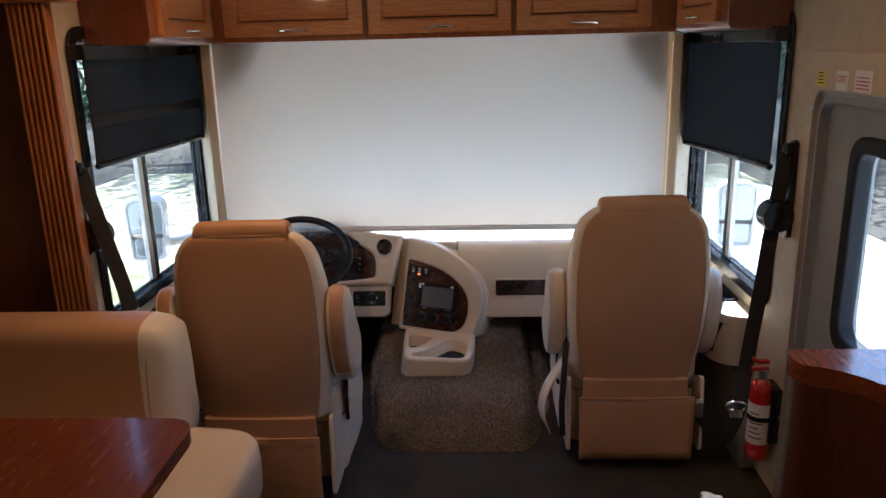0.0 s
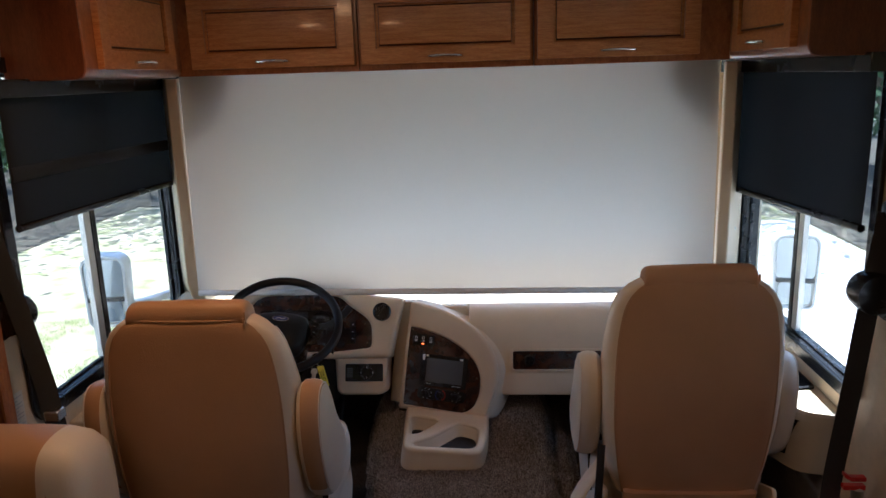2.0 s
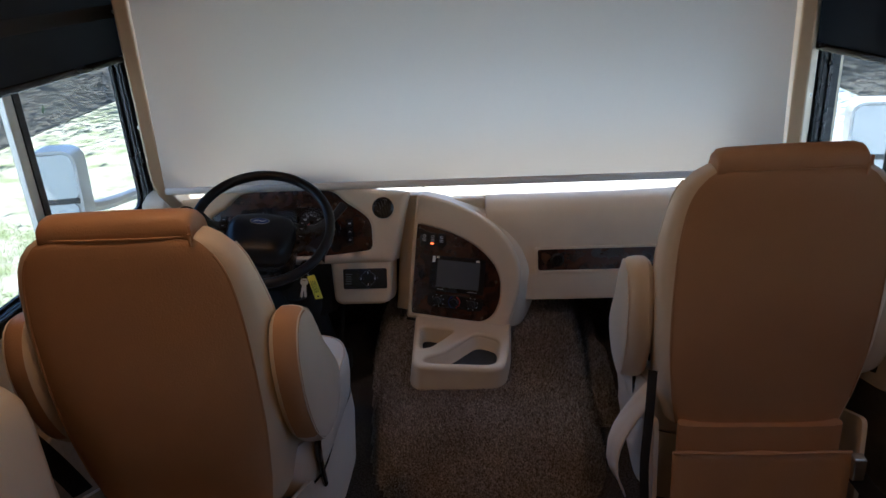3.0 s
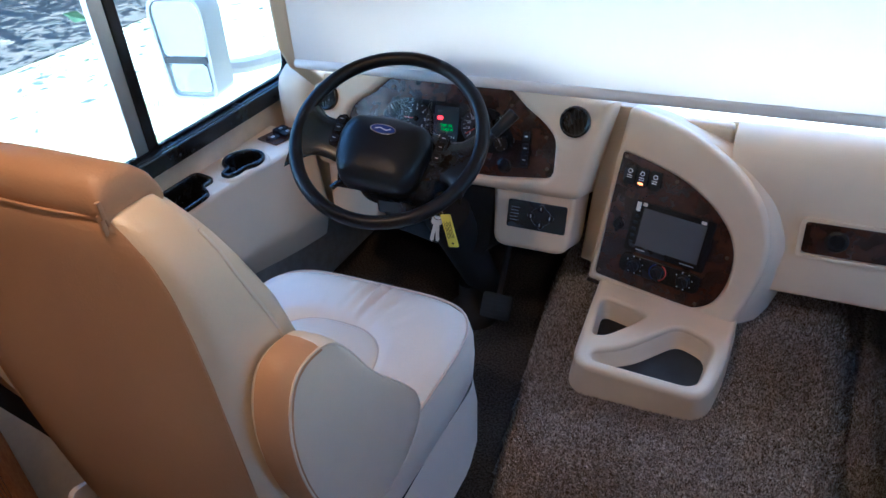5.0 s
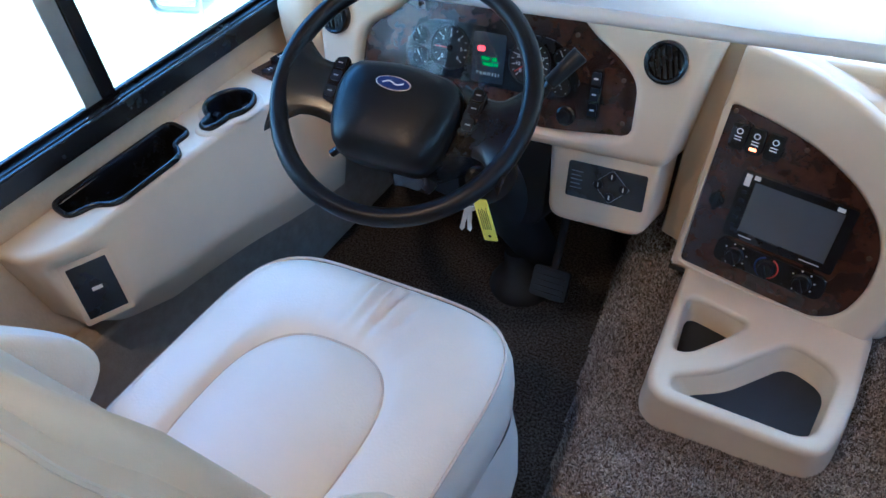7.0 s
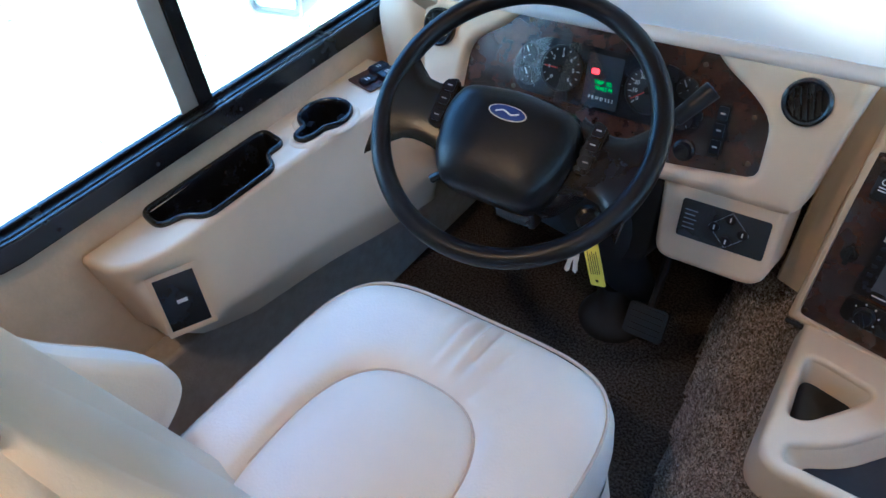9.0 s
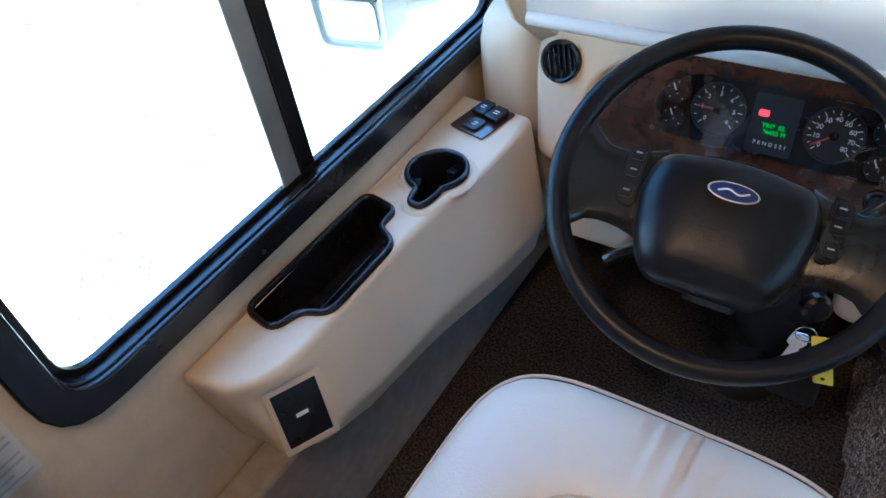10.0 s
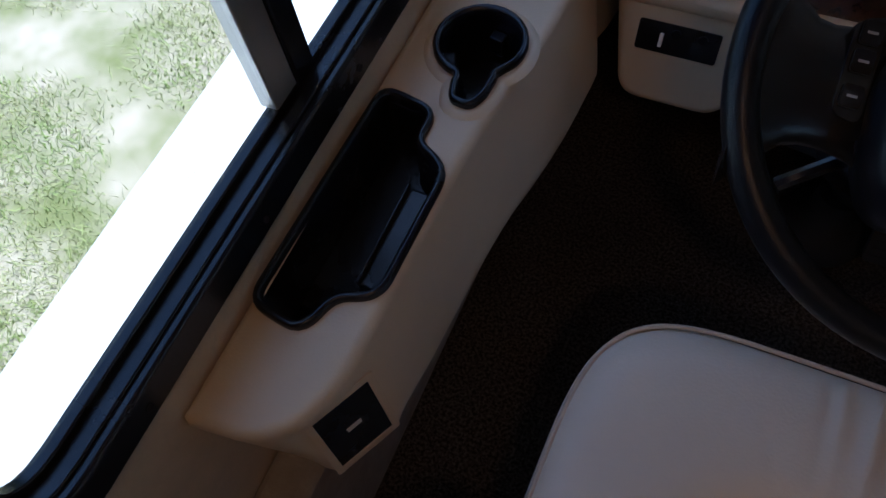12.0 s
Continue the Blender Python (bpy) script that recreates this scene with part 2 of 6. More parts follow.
def rect(x0, x1, y0, y1, r=0.0, steps=5):
    return rounded([(x0, y0), (x1, y0), (x1, y1), (x0, y1)], r, steps)


def circle(cx, cy, r, n=32):
    return [Vector((cx + r * math.cos(2 * math.pi * i / n), cy + r * math.sin(2 * math.pi * i / n))) for i in range(n)]


def basis(o, u, v):
    """Axes at o: u to the right, v up in the face, w out of the face."""
    u = Vector(u).normalized()
    w = u.cross(Vector(v)).normalized()
    v = w.cross(u)
    m = Matrix((u, v, w)).transposed().to_4x4()
    m.translation = Vector(o)
    return m


FLAT = Matrix.Identity(4)


def plate(bm, outer, holes=(), depth=0.01, m=FLAT, top=0.0):
    """A plate in the axes m: its face at w = top, its back at top - depth. Each hole: (outline, depth), with no depth right through."""
    def loop(pts, w):
        vs = [bm.verts.new(m @ Vector((p[0], p[1], w))) for p in pts]
        return vs, [bm.edges.new((vs[i], vs[(i + 1) % len(vs)])) for i in range(len(vs))]

    def sides(a, b):
        for i in range(len(a)):
            j = (i + 1) % len(a)
            bm.faces.new((a[i], a[j], b[j], b[i]))
    ov, oe = loop(outer, top)
    bv, be = loop(outer, top - depth)
    sides(ov, bv)
    ft, fb = list(oe), list(be)
    for pts, d in holes:
        hv, he = loop(pts, top)
        ft += he
        if d is None:
            kv, ke = loop(pts, top - depth)
            fb += ke
        else:
            kv, ke = loop(pts, top - d)
            bm.faces.new(kv)
        sides(hv, kv)
    bmesh.ops.triangle_fill(bm, edges=ft, use_beauty=True)
    bmesh.ops.triangle_fill(bm, edges=fb, use_beauty=True)
    return bm


def inset(pts, d):
    """The outline moved inwards by d (outwards where d is negative)."""
    n = len(pts)
    area = sum(pts[i - 1][0] * pts[i][1] - pts[i][0] * pts[i - 1][1] for i in range(n))
    s = 1 if area > 0 else -1
    out = []
    for i in range(n):
        p = Vector((pts[i][0], pts[i][1]))
        e, f = p - Vector((pts[i - 1][0], pts[i - 1][1])), Vector((pts[(i + 1) % n][0], pts[(i + 1) % n][1])) - p
        t = (e.normalized() + f.normalized()).normalized()
        out.append(p + Vector((-t.y, t.x)) * s * d)
    return out


def resample(pts, n):
    """n points at even steps round a closed outline."""
    q = [Vector((p[0], p[1])) for p in pts] + [Vector((pts[0][0], pts[0][1]))]
    ls = [0.0]
    for i in range(1, len(q)):
        ls.append(ls[-1] + (q[i] - q[i - 1]).length)
    out, j = [], 0
    for k in range(n):
        d = ls[-1] * k / n
        while ls[j + 1] < d:
            j += 1
        out.append(q[j].lerp(q[j + 1], (d - ls[j]) / max(1e-9, ls[j + 1] - ls[j])))
    return out


def soft_plate(bm, outer, holes, depth, m=FLAT, r=0.02, top=0.0, steps=6):
    """A moulded plate with rounded shoulders; each hole: (outline, depth, radius of its lip)."""
    def loop(pts, w):
        return [bm.verts.new(m @ Vector((p[0], p[1], w))) for p in pts]

    def join(a, b):
        for i in range(len(a)):
            j = (i + 1) % len(a)
            bm.faces.new((a[i], a[j], b[j], b[i]))
    edges = []

    def rim(pts, rad, deep, sign):
        prev = None
        for k in range(steps + 1):
            g = math.pi / 2 * k / steps
            cur = loop(inset(pts, sign * rad * (1 - math.sin(g))), top - rad * (1 - math.cos(g)))
            if prev:
                join(prev, cur)
            else:
                first = cur
            prev = cur
        last = loop(pts, top - deep)
        join(prev, last)
        edges.extend(bm.edges.get((first[i - 1], first[i])) for i in range(len(first)))
        return last
    rim(outer, r, depth, 1)
    for pts, deep, rad in holes:
        end = rim(pts, rad, deep if deep else depth, -1)
        if deep:
            bm.faces.new(end)
    bmesh.ops.triangle_fill(bm, edges=edges, use_beauty=True)
    return bm


def box(bm, x0, x1, y0, y1, z0, z1, m=FLAT):
    v = [bm.verts.new(m @ Vector((x, y, z))) for z in (z0, z1) for y in (y0, y1) for x in (x0, x1)]
    for q in ((0, 2, 3, 1), (4, 5, 7, 6), (0, 1, 5, 4), (2, 6, 7, 3), (0, 4, 6, 2), (1, 3, 7, 5)):
        bm.faces.new([v[i] for i in q])
    return bm


def loft(bm, rings, m=FLAT, caps=True, ring_closed=True):
    vs = [[bm.verts.new(m @ Vector(p)) for p in r] for r in rings]
    n = len(vs[0])
    for a, b in zip(vs, vs[1:]):
        for i in range(n if ring_closed else n - 1):
            j = (i + 1) % n
            bm.faces.new((a[i], a[j], b[j], b[i]))
    if caps:
        bm.faces.new(vs[0][::-1])
        bm.faces.new(vs[-1])
    return bm


def tube(bm, pts, r, closed=False, sides=8, m=FLAT, flat=1.0, up=None):
    """A round bar along pts; flat < 1 makes it a strap, thin along up."""
    pts = [Vector(p) for p in pts]
    n = len(pts)
    rings = []
    ref = None
    for i in range(n):
        d = (pts[(i + 1) % n] - pts[i - 1]) if closed else (pts[min(i + 1, n - 1)] - pts[max(i - 1, 0)])
        d.normalize()
        if up is not None:
            a = Vector(up)
        elif ref is None:
            a = Vector((0, 0, 1)) if abs(d.z) < 0.9 else Vector((0, 1, 0))
        else:
            a = ref
        a = (a - d * a.dot(d)).normalized()
        ref = a
        b = d.cross(a)
        rr = r[i] if isinstance(r, (list, tuple)) else r
        rings.append([pts[i] + a * math.cos(2 * math.pi * k / sides) * rr * flat + b * math.sin(2 * math.pi * k / sides) * rr for k in range(sides)])
    if closed:
        rings.append(rings[0])
    return loft(bm, rings, m, caps=not closed)


def lathe(bm, profile, m=FLAT, n=28):
    """Turns (radius, height) pairs about the local z axis."""
    rings = [[Vector((max(r, 1e-4) * math.cos(2 * math.pi * k / n), max(r, 1e-4) * math.sin(2 * math.pi * k / n), h)) for k in range(n)] for r, h in profile]
    return loft(bm, rings, m)


def sup(w, d, e=4.0, n=40, cx=0.0, cy=0.0, z=0.0):
    """A rounded oblong ring."""
    out = []
    for k in range(n):
        a = 2 * math.pi * k / n
        c, s = math.cos(a), math.sin(a)
        out.append(Vector((cx + w * math.copysign(abs(c) ** (2 / e), c), cy + d * math.copysign(abs(s) ** (2 / e), s), z)))
    return out


def thing(name, loc, label, category, group="", kind=""):
    ob = new(name)
    ob.empty_display_size = 0.05
    ob.location = loc
    return tagged(ob, label, category, group, kind)


def top_place(ob):
    while ob.parent:
        ob = ob.parent
    return Vector(ob.location)


def part(name, bm, mat, parent=None, label="", bevel=0.0, angle=38, segments=3):
    """One mesh object under a thing or a part, from a bmesh in world places."""
    if parent is not None:
        bmesh.ops.translate(bm, verts=bm.verts, vec=-top_place(parent))
    bmesh.ops.remove_doubles(bm, verts=bm.verts, dist=1e-5)
    bmesh.ops.recalc_face_normals(bm, faces=bm.faces)
    me = bpy.data.meshes.new(name)
    bm.to_mesh(me)
    bm.free()
    me.materials.append(mat)
    me.shade_smooth()
    me.set_sharp_from_angle(angle=radians(angle))
    ob = new(name, me)
    if parent is not None:
        ob.parent = parent
    if bevel:
        mo = ob.modifiers.new("bevel", "BEVEL")
        mo.width, mo.segments, mo.limit_method, mo.angle_limit, mo.harden_normals = bevel, segments, "ANGLE", radians(40), False
    if label:
        ob["label"] = label
    return ob


def solid(name, bm, mat, label, category, bevel=0.0, kind="", group="", angle=38):
    """A thing, or a piece of the setting, of one mesh."""
    return tagged(part(name, bm, mat, None, "", bevel, angle), label, category, group, kind)


def B():
    return bmesh.new()


def words(text, size, m, mat, parent, name="lettering", align="CENTER"):
    """Flat raised letters in the axes m."""
    cu = bpy.data.curves.new(name, "FONT")
    cu.body, cu.size, cu.align_x, cu.align_y, cu.extrude = text, size, align, "CENTER", 0.0003
    tmp = bpy.data.objects.new("tmp", cu)
    scene.collection.objects.link(tmp)
    dg = bpy.context.evaluated_depsgraph_get()
    me = bpy.data.meshes.new_from_object(tmp.evaluated_get(dg))
    bpy.data.objects.remove(tmp)
    bm = B()
    bm.from_mesh(me)
    bpy.data.meshes.remove(me)
    bmesh.ops.transform(bm, matrix=m, verts=bm.verts)
    return part(name, bm, mat, parent)


# ---- the shell of the cab ----
XL, XR = -1.18, 1.15       # inner faces of the side walls
ZC = 1.905                 # ceiling
YF = 3.98                  # inner face of the front wall
LEFT = basis((XL, 0, 0), (0, 1, 0), (0, 0, 1))      # u along y, v up; w points into the cab
RIGHT = basis((XR, 0, 0), (0, 1, 0), (0, 0, 1))     # w points out of the cab

bm = B()
box(bm, -2.0, 1.21, -3.0, 2.45, -0.06, 0.0)
box(bm, -1.24, 1.21, 2.45, 4.1, -0.06, 0.0)
solid("floor", bm, CARPET_SHADED, "brown cut-pile carpet over the cab floor, coloured dark for shade", "floor", kind="structure")

bm = B()
box(bm, -2.06, 1.21, -3.06, 2.45, ZC, ZC + 0.05)
box(bm, -1.24, 1.21, 2.45, 2.96, ZC, ZC + 0.05)
box(bm, -1.24, 1.21, 2.964, 4.1, ZC - 0.001, ZC + 0.05)
solid("ceiling", bm, CEIL, "white padded vinyl ceiling with a cross seam", "ceiling", 0.004, kind="structure")

WIN_L = rect(2.575, 3.58, 0.638, 1.60, 0.06)
WIN_R = rect(2.66, 3.66, 0.655, 1.60, 0.06)
bm = B()
plate(bm, rect(2.42, 4.1, 0, ZC), [(WIN_L, None)], 0.034, LEFT)
solid("wall_left", bm, WALL, "beige textured vinyl side wall with a window opening", "wall", kind="structure")
DOOR = rect(1.62, 2.385, -0.06, 1.375, 0.05)
bm = B()
plate(bm, rect(-3.0, 4.1, 0.0, ZC), [(WIN_R, None), (rect(1.62, 2.385, 0.004, 1.375, 0.05), None)], 0.06, RIGHT, top=0.06)
solid("wall_right", bm, WALL, "beige textured vinyl side wall with window and entry door openings", "wall", kind="structure")

FRONT = basis((0, YF, 0), (1, 0, 0), (0, 0, 1))
# Wide top radii are there to darken the shade's upper corners.
WS = rounded([(-1.10, 0.66), (1.08, 0.66), (1.08, 1.66), (-1.10, 1.66)], [0.12, 0.12, 0.40, 0.40])
bm = B()
plate(bm, rect(XL, XR, 0, ZC), [(WS, None)], 0.06, FRONT)
solid("wall_front", bm, PLASTIC_WARM, "tan moulded front cap round the windscreen", "wall", kind="structure")
bm = B()
plate(bm, rect(-1.095, 1.075, 0.665, 1.655, 0.12), [], 0.006, FRONT, top=-0.03)
ob = solid("window_1", bm, GLASS, "large clear one-piece windscreen", "window", kind="structure")
ob.visible_shadow = False

# the slide-out bay with the dinette, and the rooms behind the camera
bm = B()
box(bm, -2.06, -2.0, -3.0, 2.42, 0, ZC)
solid("wall_bay", bm, WALL, "beige vinyl wall of the slide-out bay", "wall", kind="structure")
# The unlit bay's shade is put into this panel's dark wood colour.
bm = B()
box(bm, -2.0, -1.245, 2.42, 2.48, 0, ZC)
solid("wall_bay_end", bm, WOOD_DARK, "cherry wood end panel of the slide-out, coloured dark for its shade", "wall", kind="structure")
bm = B()
box(bm, -2.06, -1.24, 2.484, 2.50, -0.3, ZC + 0.05)
solid("wall_bay_skin", bm, TRUCK_WHITE, "white outer skin on the end of the slide-out", "wall", kind="structure")
# Unseen closing wall, coloured dark to keep bounced light low at the rear.
bm = B()
box(bm, -2.06, 1.21, -3.06, -3.0, 0, ZC)
solid("wall_rear", bm, WOOD_DARK, "dark cherry wood rear partition", "wall", kind="structure")

# slanted pillars between the windscreen shade and the side windows
for nm, xa, xb, yb in (("pillar_left", -1.0, XL, 3.62), ("pillar_right", 0.955, XR, 3.70)):
    bm = B()
    s = 1 if xa > 0 else -1
    ring = [(xa, 3.37), (xa + s * 0.035, 3.35), (xb - s * 0.004, yb), (xb - s * 0.004, yb + 0.06), (xa + s * 0.02, 3.46)]
    loft(bm, [[Vector((x, y + (dy if abs(x) < 1.1 else 0), z)) for x, y in ring] for z, dy in ((0.655, 0.12), (0.74, 0.03), (0.80, 0.0), (1.57, 0.0))])
    solid(nm, bm, PLASTIC_WARM, "cream moulded windscreen pillar trim", "trim", 0.006, kind="structure")
    for z in (0.95, 1.32):
        bm = B()
        lathe(bm, [(0.006, 0), (0.006, 0.002), (0.002, 0.004)], basis(((xa + xb) / 2 + s * 0.01, (3.35 + yb) / 2 - 0.012, z), (0.8, 0.6 * s, 0), (0, 0, 1)) , 10)
        solid("trim_screw", bm, STEEL, "small steel screw head in the pillar trim", "screw", group="pillar screws")

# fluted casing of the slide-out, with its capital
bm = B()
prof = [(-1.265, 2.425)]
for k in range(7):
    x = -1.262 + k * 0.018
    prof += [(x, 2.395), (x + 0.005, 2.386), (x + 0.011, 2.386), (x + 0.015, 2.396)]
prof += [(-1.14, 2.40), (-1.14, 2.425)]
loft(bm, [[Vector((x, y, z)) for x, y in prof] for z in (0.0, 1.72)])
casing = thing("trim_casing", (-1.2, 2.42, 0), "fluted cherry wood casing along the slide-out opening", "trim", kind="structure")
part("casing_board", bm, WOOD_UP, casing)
bm = B()
cap = [(2.425, 1.70), (2.375, 1.70), (2.36, 1.72), (2.35, 1.75), (2.362, 1.78), (2.345, 1.82), (2.33, 1.835), (2.33, 1.86), (2.425, 1.86)]
loft(bm, [[Vector((x, y, z)) for y, z in cap] for x in (-1.29, -1.055)])
part("capital", bm, WOOD, casing, "carved cherry wood capital", 0.003)


# ---- windows, blinds, mirrors ----
def side_window(name, m, inward, outline, y_mull, label):
    """Black-framed sliding window; inward is the sign of w that points into the cab."""
    w = thing(name, m.translation + Vector((0, 3.1, 0.65)), label, "window", kind="structure")
    y0, y1 = min(p[0] for p in outline), max(p[0] for p in outline)
    z0, z1 = min(p[1] for p in outline), max(p[1] for p in outline)
    fr = lambda g: rect(y0 - g, y1 + g, z0 - g, z1 + g, 0.06 + g * 0.8)
    a = 0.014 * inward
    bm = B()
    plate(bm, fr(0.038), [(fr(-0.004), None)], 0.012, m, top=max(a, 0) + (0.0 if inward > 0 else 0.012 - 0.014))
    part("window_frame", bm, BLACK, w, "", 0.004)
    bm = B()
    t = -0.002 if inward > 0 else 0.05
    plate(bm, fr(-0.001), [(fr(-0.006), None)], 0.037 if inward > 0 else 0.054, m, top=0.003 if inward > 0 else 0.05)
    plate(bm, fr(-0.006), [(rect(y0 + 0.018, y1 - 0.018, z0 + 0.014, z1 - 0.014, 0.045), None)], 0.012, m, top=t - (0.012 if inward > 0 else 0.026))
    part("track", bm, BLACK, w, "", 0.002)
    bm = B()
    c = -0.025 * inward
    box(bm, y_mull - 0.013, y_mull + 0.018, z0 + 0.01, z1 - 0.01, c - 0.012, c + 0.012, m)
    part("mullion", bm, BLACK, w, "", 0.003)
    bm = B()
    box(bm, y_mull - 0.05, y_mull - 0.0135, z0 + 0.012, z1 - 0.012, c - 0.010, c + 0.010, m)
    part("sash_rail", bm, ALU, w, "dull grey inner sash rail", 0.002)
    for nm, u0, u1, k in (("pane", y0 + 0.02, y_mull - 0.03, 0.004), ("pane", y_mull, y1 - 0.02, -0.004)):
        bm = B()
        box(bm, u0, u1, z0 + 0.012, z1 - 0.012, c + k - 0.002, c + k + 0.002, m)
        p = part(nm, bm, GLASS, w)
        p.visible_shadow = False
    for k in range(5):
        bm = B()
        lathe(bm, [(0.004, 0), (0.004, 0.0015), (0.001, 0.003)], m @ pose(y0 + 0.12 + k * 0.19, z0 - 0.021, a if inward > 0 else -0.002, 0 if inward > 0 else 180, 0, 0), 8)
        part("screw", bm, BLACK_DULL, w)
    return w


side_window("window_2", LEFT, 1, WIN_L, 3.028, "black-framed sliding side window beside the driver seat")
side_window("window_3", RIGHT, -1, WIN_R, 3.19, "black-framed sliding side window beside the passenger seat")


def blind(name, ya, yb, xa, xb, z_top, za, zb, label, band):
    """Roller blind from (xa, ya) to (xb, yb), its lower edge from za to zb."""
    t = thing(name, ((xa + xb) / 2, (ya + yb) / 2, z_top), label, "blind")
    s = 1 if xa > 0 else -1
    bm = B()
    rows = []
    for j in range(13):
        f = j / 12
        row = []
        for i in range(17):
            g = i / 16
            x, y = xa + (xb - xa) * g, ya + (yb - ya) * g
            zz = z_top + ((za + (zb - za) * g) - z_top) * f
            row.append(Vector((x + 0.003 * math.sin(g * 9 + f * 4) * f, y, zz)))
        rows.append(row)
    loft(bm, rows, caps=False, ring_closed=False)
    part("cloth", bm, BLIND, t)
    bm = B()
    tube(bm, [(xa - s * 0.002, ya, za), (xb - s * 0.002, yb, zb)], 0.011, sides=10)
    part("hem_bar", bm, BLACK, t)
    bm = B()
    box(bm, -0.03, 0.022, -0.03, (Vector((xb, yb)) - Vector((xa, ya))).length + 0.03, -0.035, 0.014, Matrix.Translation((xa - s * 0.006, ya, z_top)) @ Matrix.Rotation(-math.atan2(xb - xa, yb - ya), 4, "Z"))
    part("head_box", bm, BLACK, t, "", 0.004)
    if band:
        bm = B()
        f = 0.62
        tube(bm, [(xa - s * 0.004, ya + 0.005, z_top + (za - z_top) * f), (xb - s * 0.004, yb - 0.005, z_top + (zb - z_top) * f)], 0.02, sides=8, flat=0.12, up=(1, 0, 0))
        part("fold_band", bm, WEB, t, "fold across the blind")
    return t


blind("roller_blind", 2.55, 3.60, XL + 0.045, XL + 0.06, 1.565, 1.185, 1.17, "black roller blind drawn a third down over the window", True)
blind("roller_blind", 2.66, 3.60, XR - 0.03, XR - 0.10, 1.565, 1.125, 1.10, "black roller blind drawn a third down, hanging slightly askew", False)

# the windscreen shade
sh = thing("windscreen_shade", (-0.025, 3.37, 1.57), "white translucent roller shade drawn down over the windscreen", "shade")
bm = B()
rows = []
for j in range(25):
    z = 1.60 + (0.762 - 1.60) * j / 24
    rows.append([Vector((-0.99 - 0.012 * j / 24 + (1.925 + 0.024 * j / 24) * i / 40, 3.372 + 0.004 * math.sin(i * 0.7 + j * 0.2) * (j / 24), z)) for i in range(41)])
loft(bm, rows, caps=False, ring_closed=False)
part("cloth", bm, SHADE, sh)
bm = B()
tube(bm, [(-1.0, 3.370, 0.757), (0.945, 3.370, 0.750)], 0.012, sides=10)
part("hem_bar", bm, WHITE, sh)

# Unseen dark panels added behind the cloth, to throw shadow on its top corners.
for s, x in ((-1, -0.985), (1, 0.935)):
    bm = B()
    out = rounded([(x, 1.565), (x - s * 0.20, 1.565), (x - s * 0.15, 1.47), (x, 1.30)] if s < 0 else [(x - s * 0.20, 1.565), (x, 1.565), (x, 1.30), (x - s * 0.15, 1.47)], 0.03)
    plate(bm, out, [], 0.015, basis((0, 3.425, 0), (1, 0, 0), (0, 0, 1)))
    solid("corner_blocker", bm, BLACK_DULL, "dark panel added behind the windscreen shade to darken its corner", "visor", 0.004, group="sun visors")


def door_mirror(x, y, z0, z1, w, turn, label):
    """Outside mirror on an arm: housing, flat glass, round-topped spot glass below."""
    t = thing("door_mirror", (x, y, z0), label, "mirror")
    m = Matrix.Translation((x, y, 0)) @ Matrix.Rotation(radians(turn), 4, "Z")
    h = z1 - z0
    bm = B()
    f = basis((0, 0, 0), (1, 0, 0), (0, 0, 1))
    out = rounded([(-w / 2 + 0.012, z0), (w / 2 - 0.012, z0), (w / 2, z1 - 0.02), (-w / 2, z1 - 0.02)], [0.03, 0.03, 0.06, 0.06])
    plate(bm, out, [([p * 1 for p in rounded([(-w / 2 + 0.022, z0 + 0.010), (w / 2 - 0.022, z0 + 0.010), (w / 2 - 0.010, z1 - 0.030), (-w / 2 + 0.010, z1 - 0.030)], [0.02, 0.02, 0.05, 0.05])], 0.012)], 0.09, m @ f)
    part("housing", bm, TRUCK_WHITE, t, "", 0.008)
    zs = z0 + h * 0.36
    bm = B()
    plate(bm, rect(-w / 2 + 0.016, w / 2 - 0.016, zs + 0.008, z1 - 0.036, 0.035), [], 0.004, m @ f, top=-0.006)
    part("mirror_glass", bm, MIRROR, t)
    bm = B()
    plate(bm, rect(-w / 2 + 0.03, w / 2 - 0.03, z0 + 0.022, zs - 0.008, 0.02), [], 0.004, m @ f, top=-0.006)
    part("spot_glass", bm, MIRROR, t, "wide-angle lower glass")
    bm = B()
    box(bm, -w / 2 + 0.02, w / 2 - 0.02, zs - 0.006, zs + 0.010, -0.012, 0.002, m @ f)
    part("divider", bm, BLACK, t)
    s = 1 if x > 0 else -1
    bm = B()
    tube(bm, smooth([(x - s * 0.02, y + 0.06, z0 + 0.10), (x - s * 0.06, y + 0.16, z0 + 0.05), (s * 1.19, 3.93, z0 + 0.04)], False), 0.022)
    part("arm", bm, TRUCK_WHITE, t)
    return t


door_mirror(-1.385, 3.38, 0.615, 0.925, 0.175, 10, "large pale-cased outside mirror with two glasses")
door_mirror(1.41, 3.78, 0.535, 0.88, 0.19, -10, "large pale-cased outside mirror with two glasses")


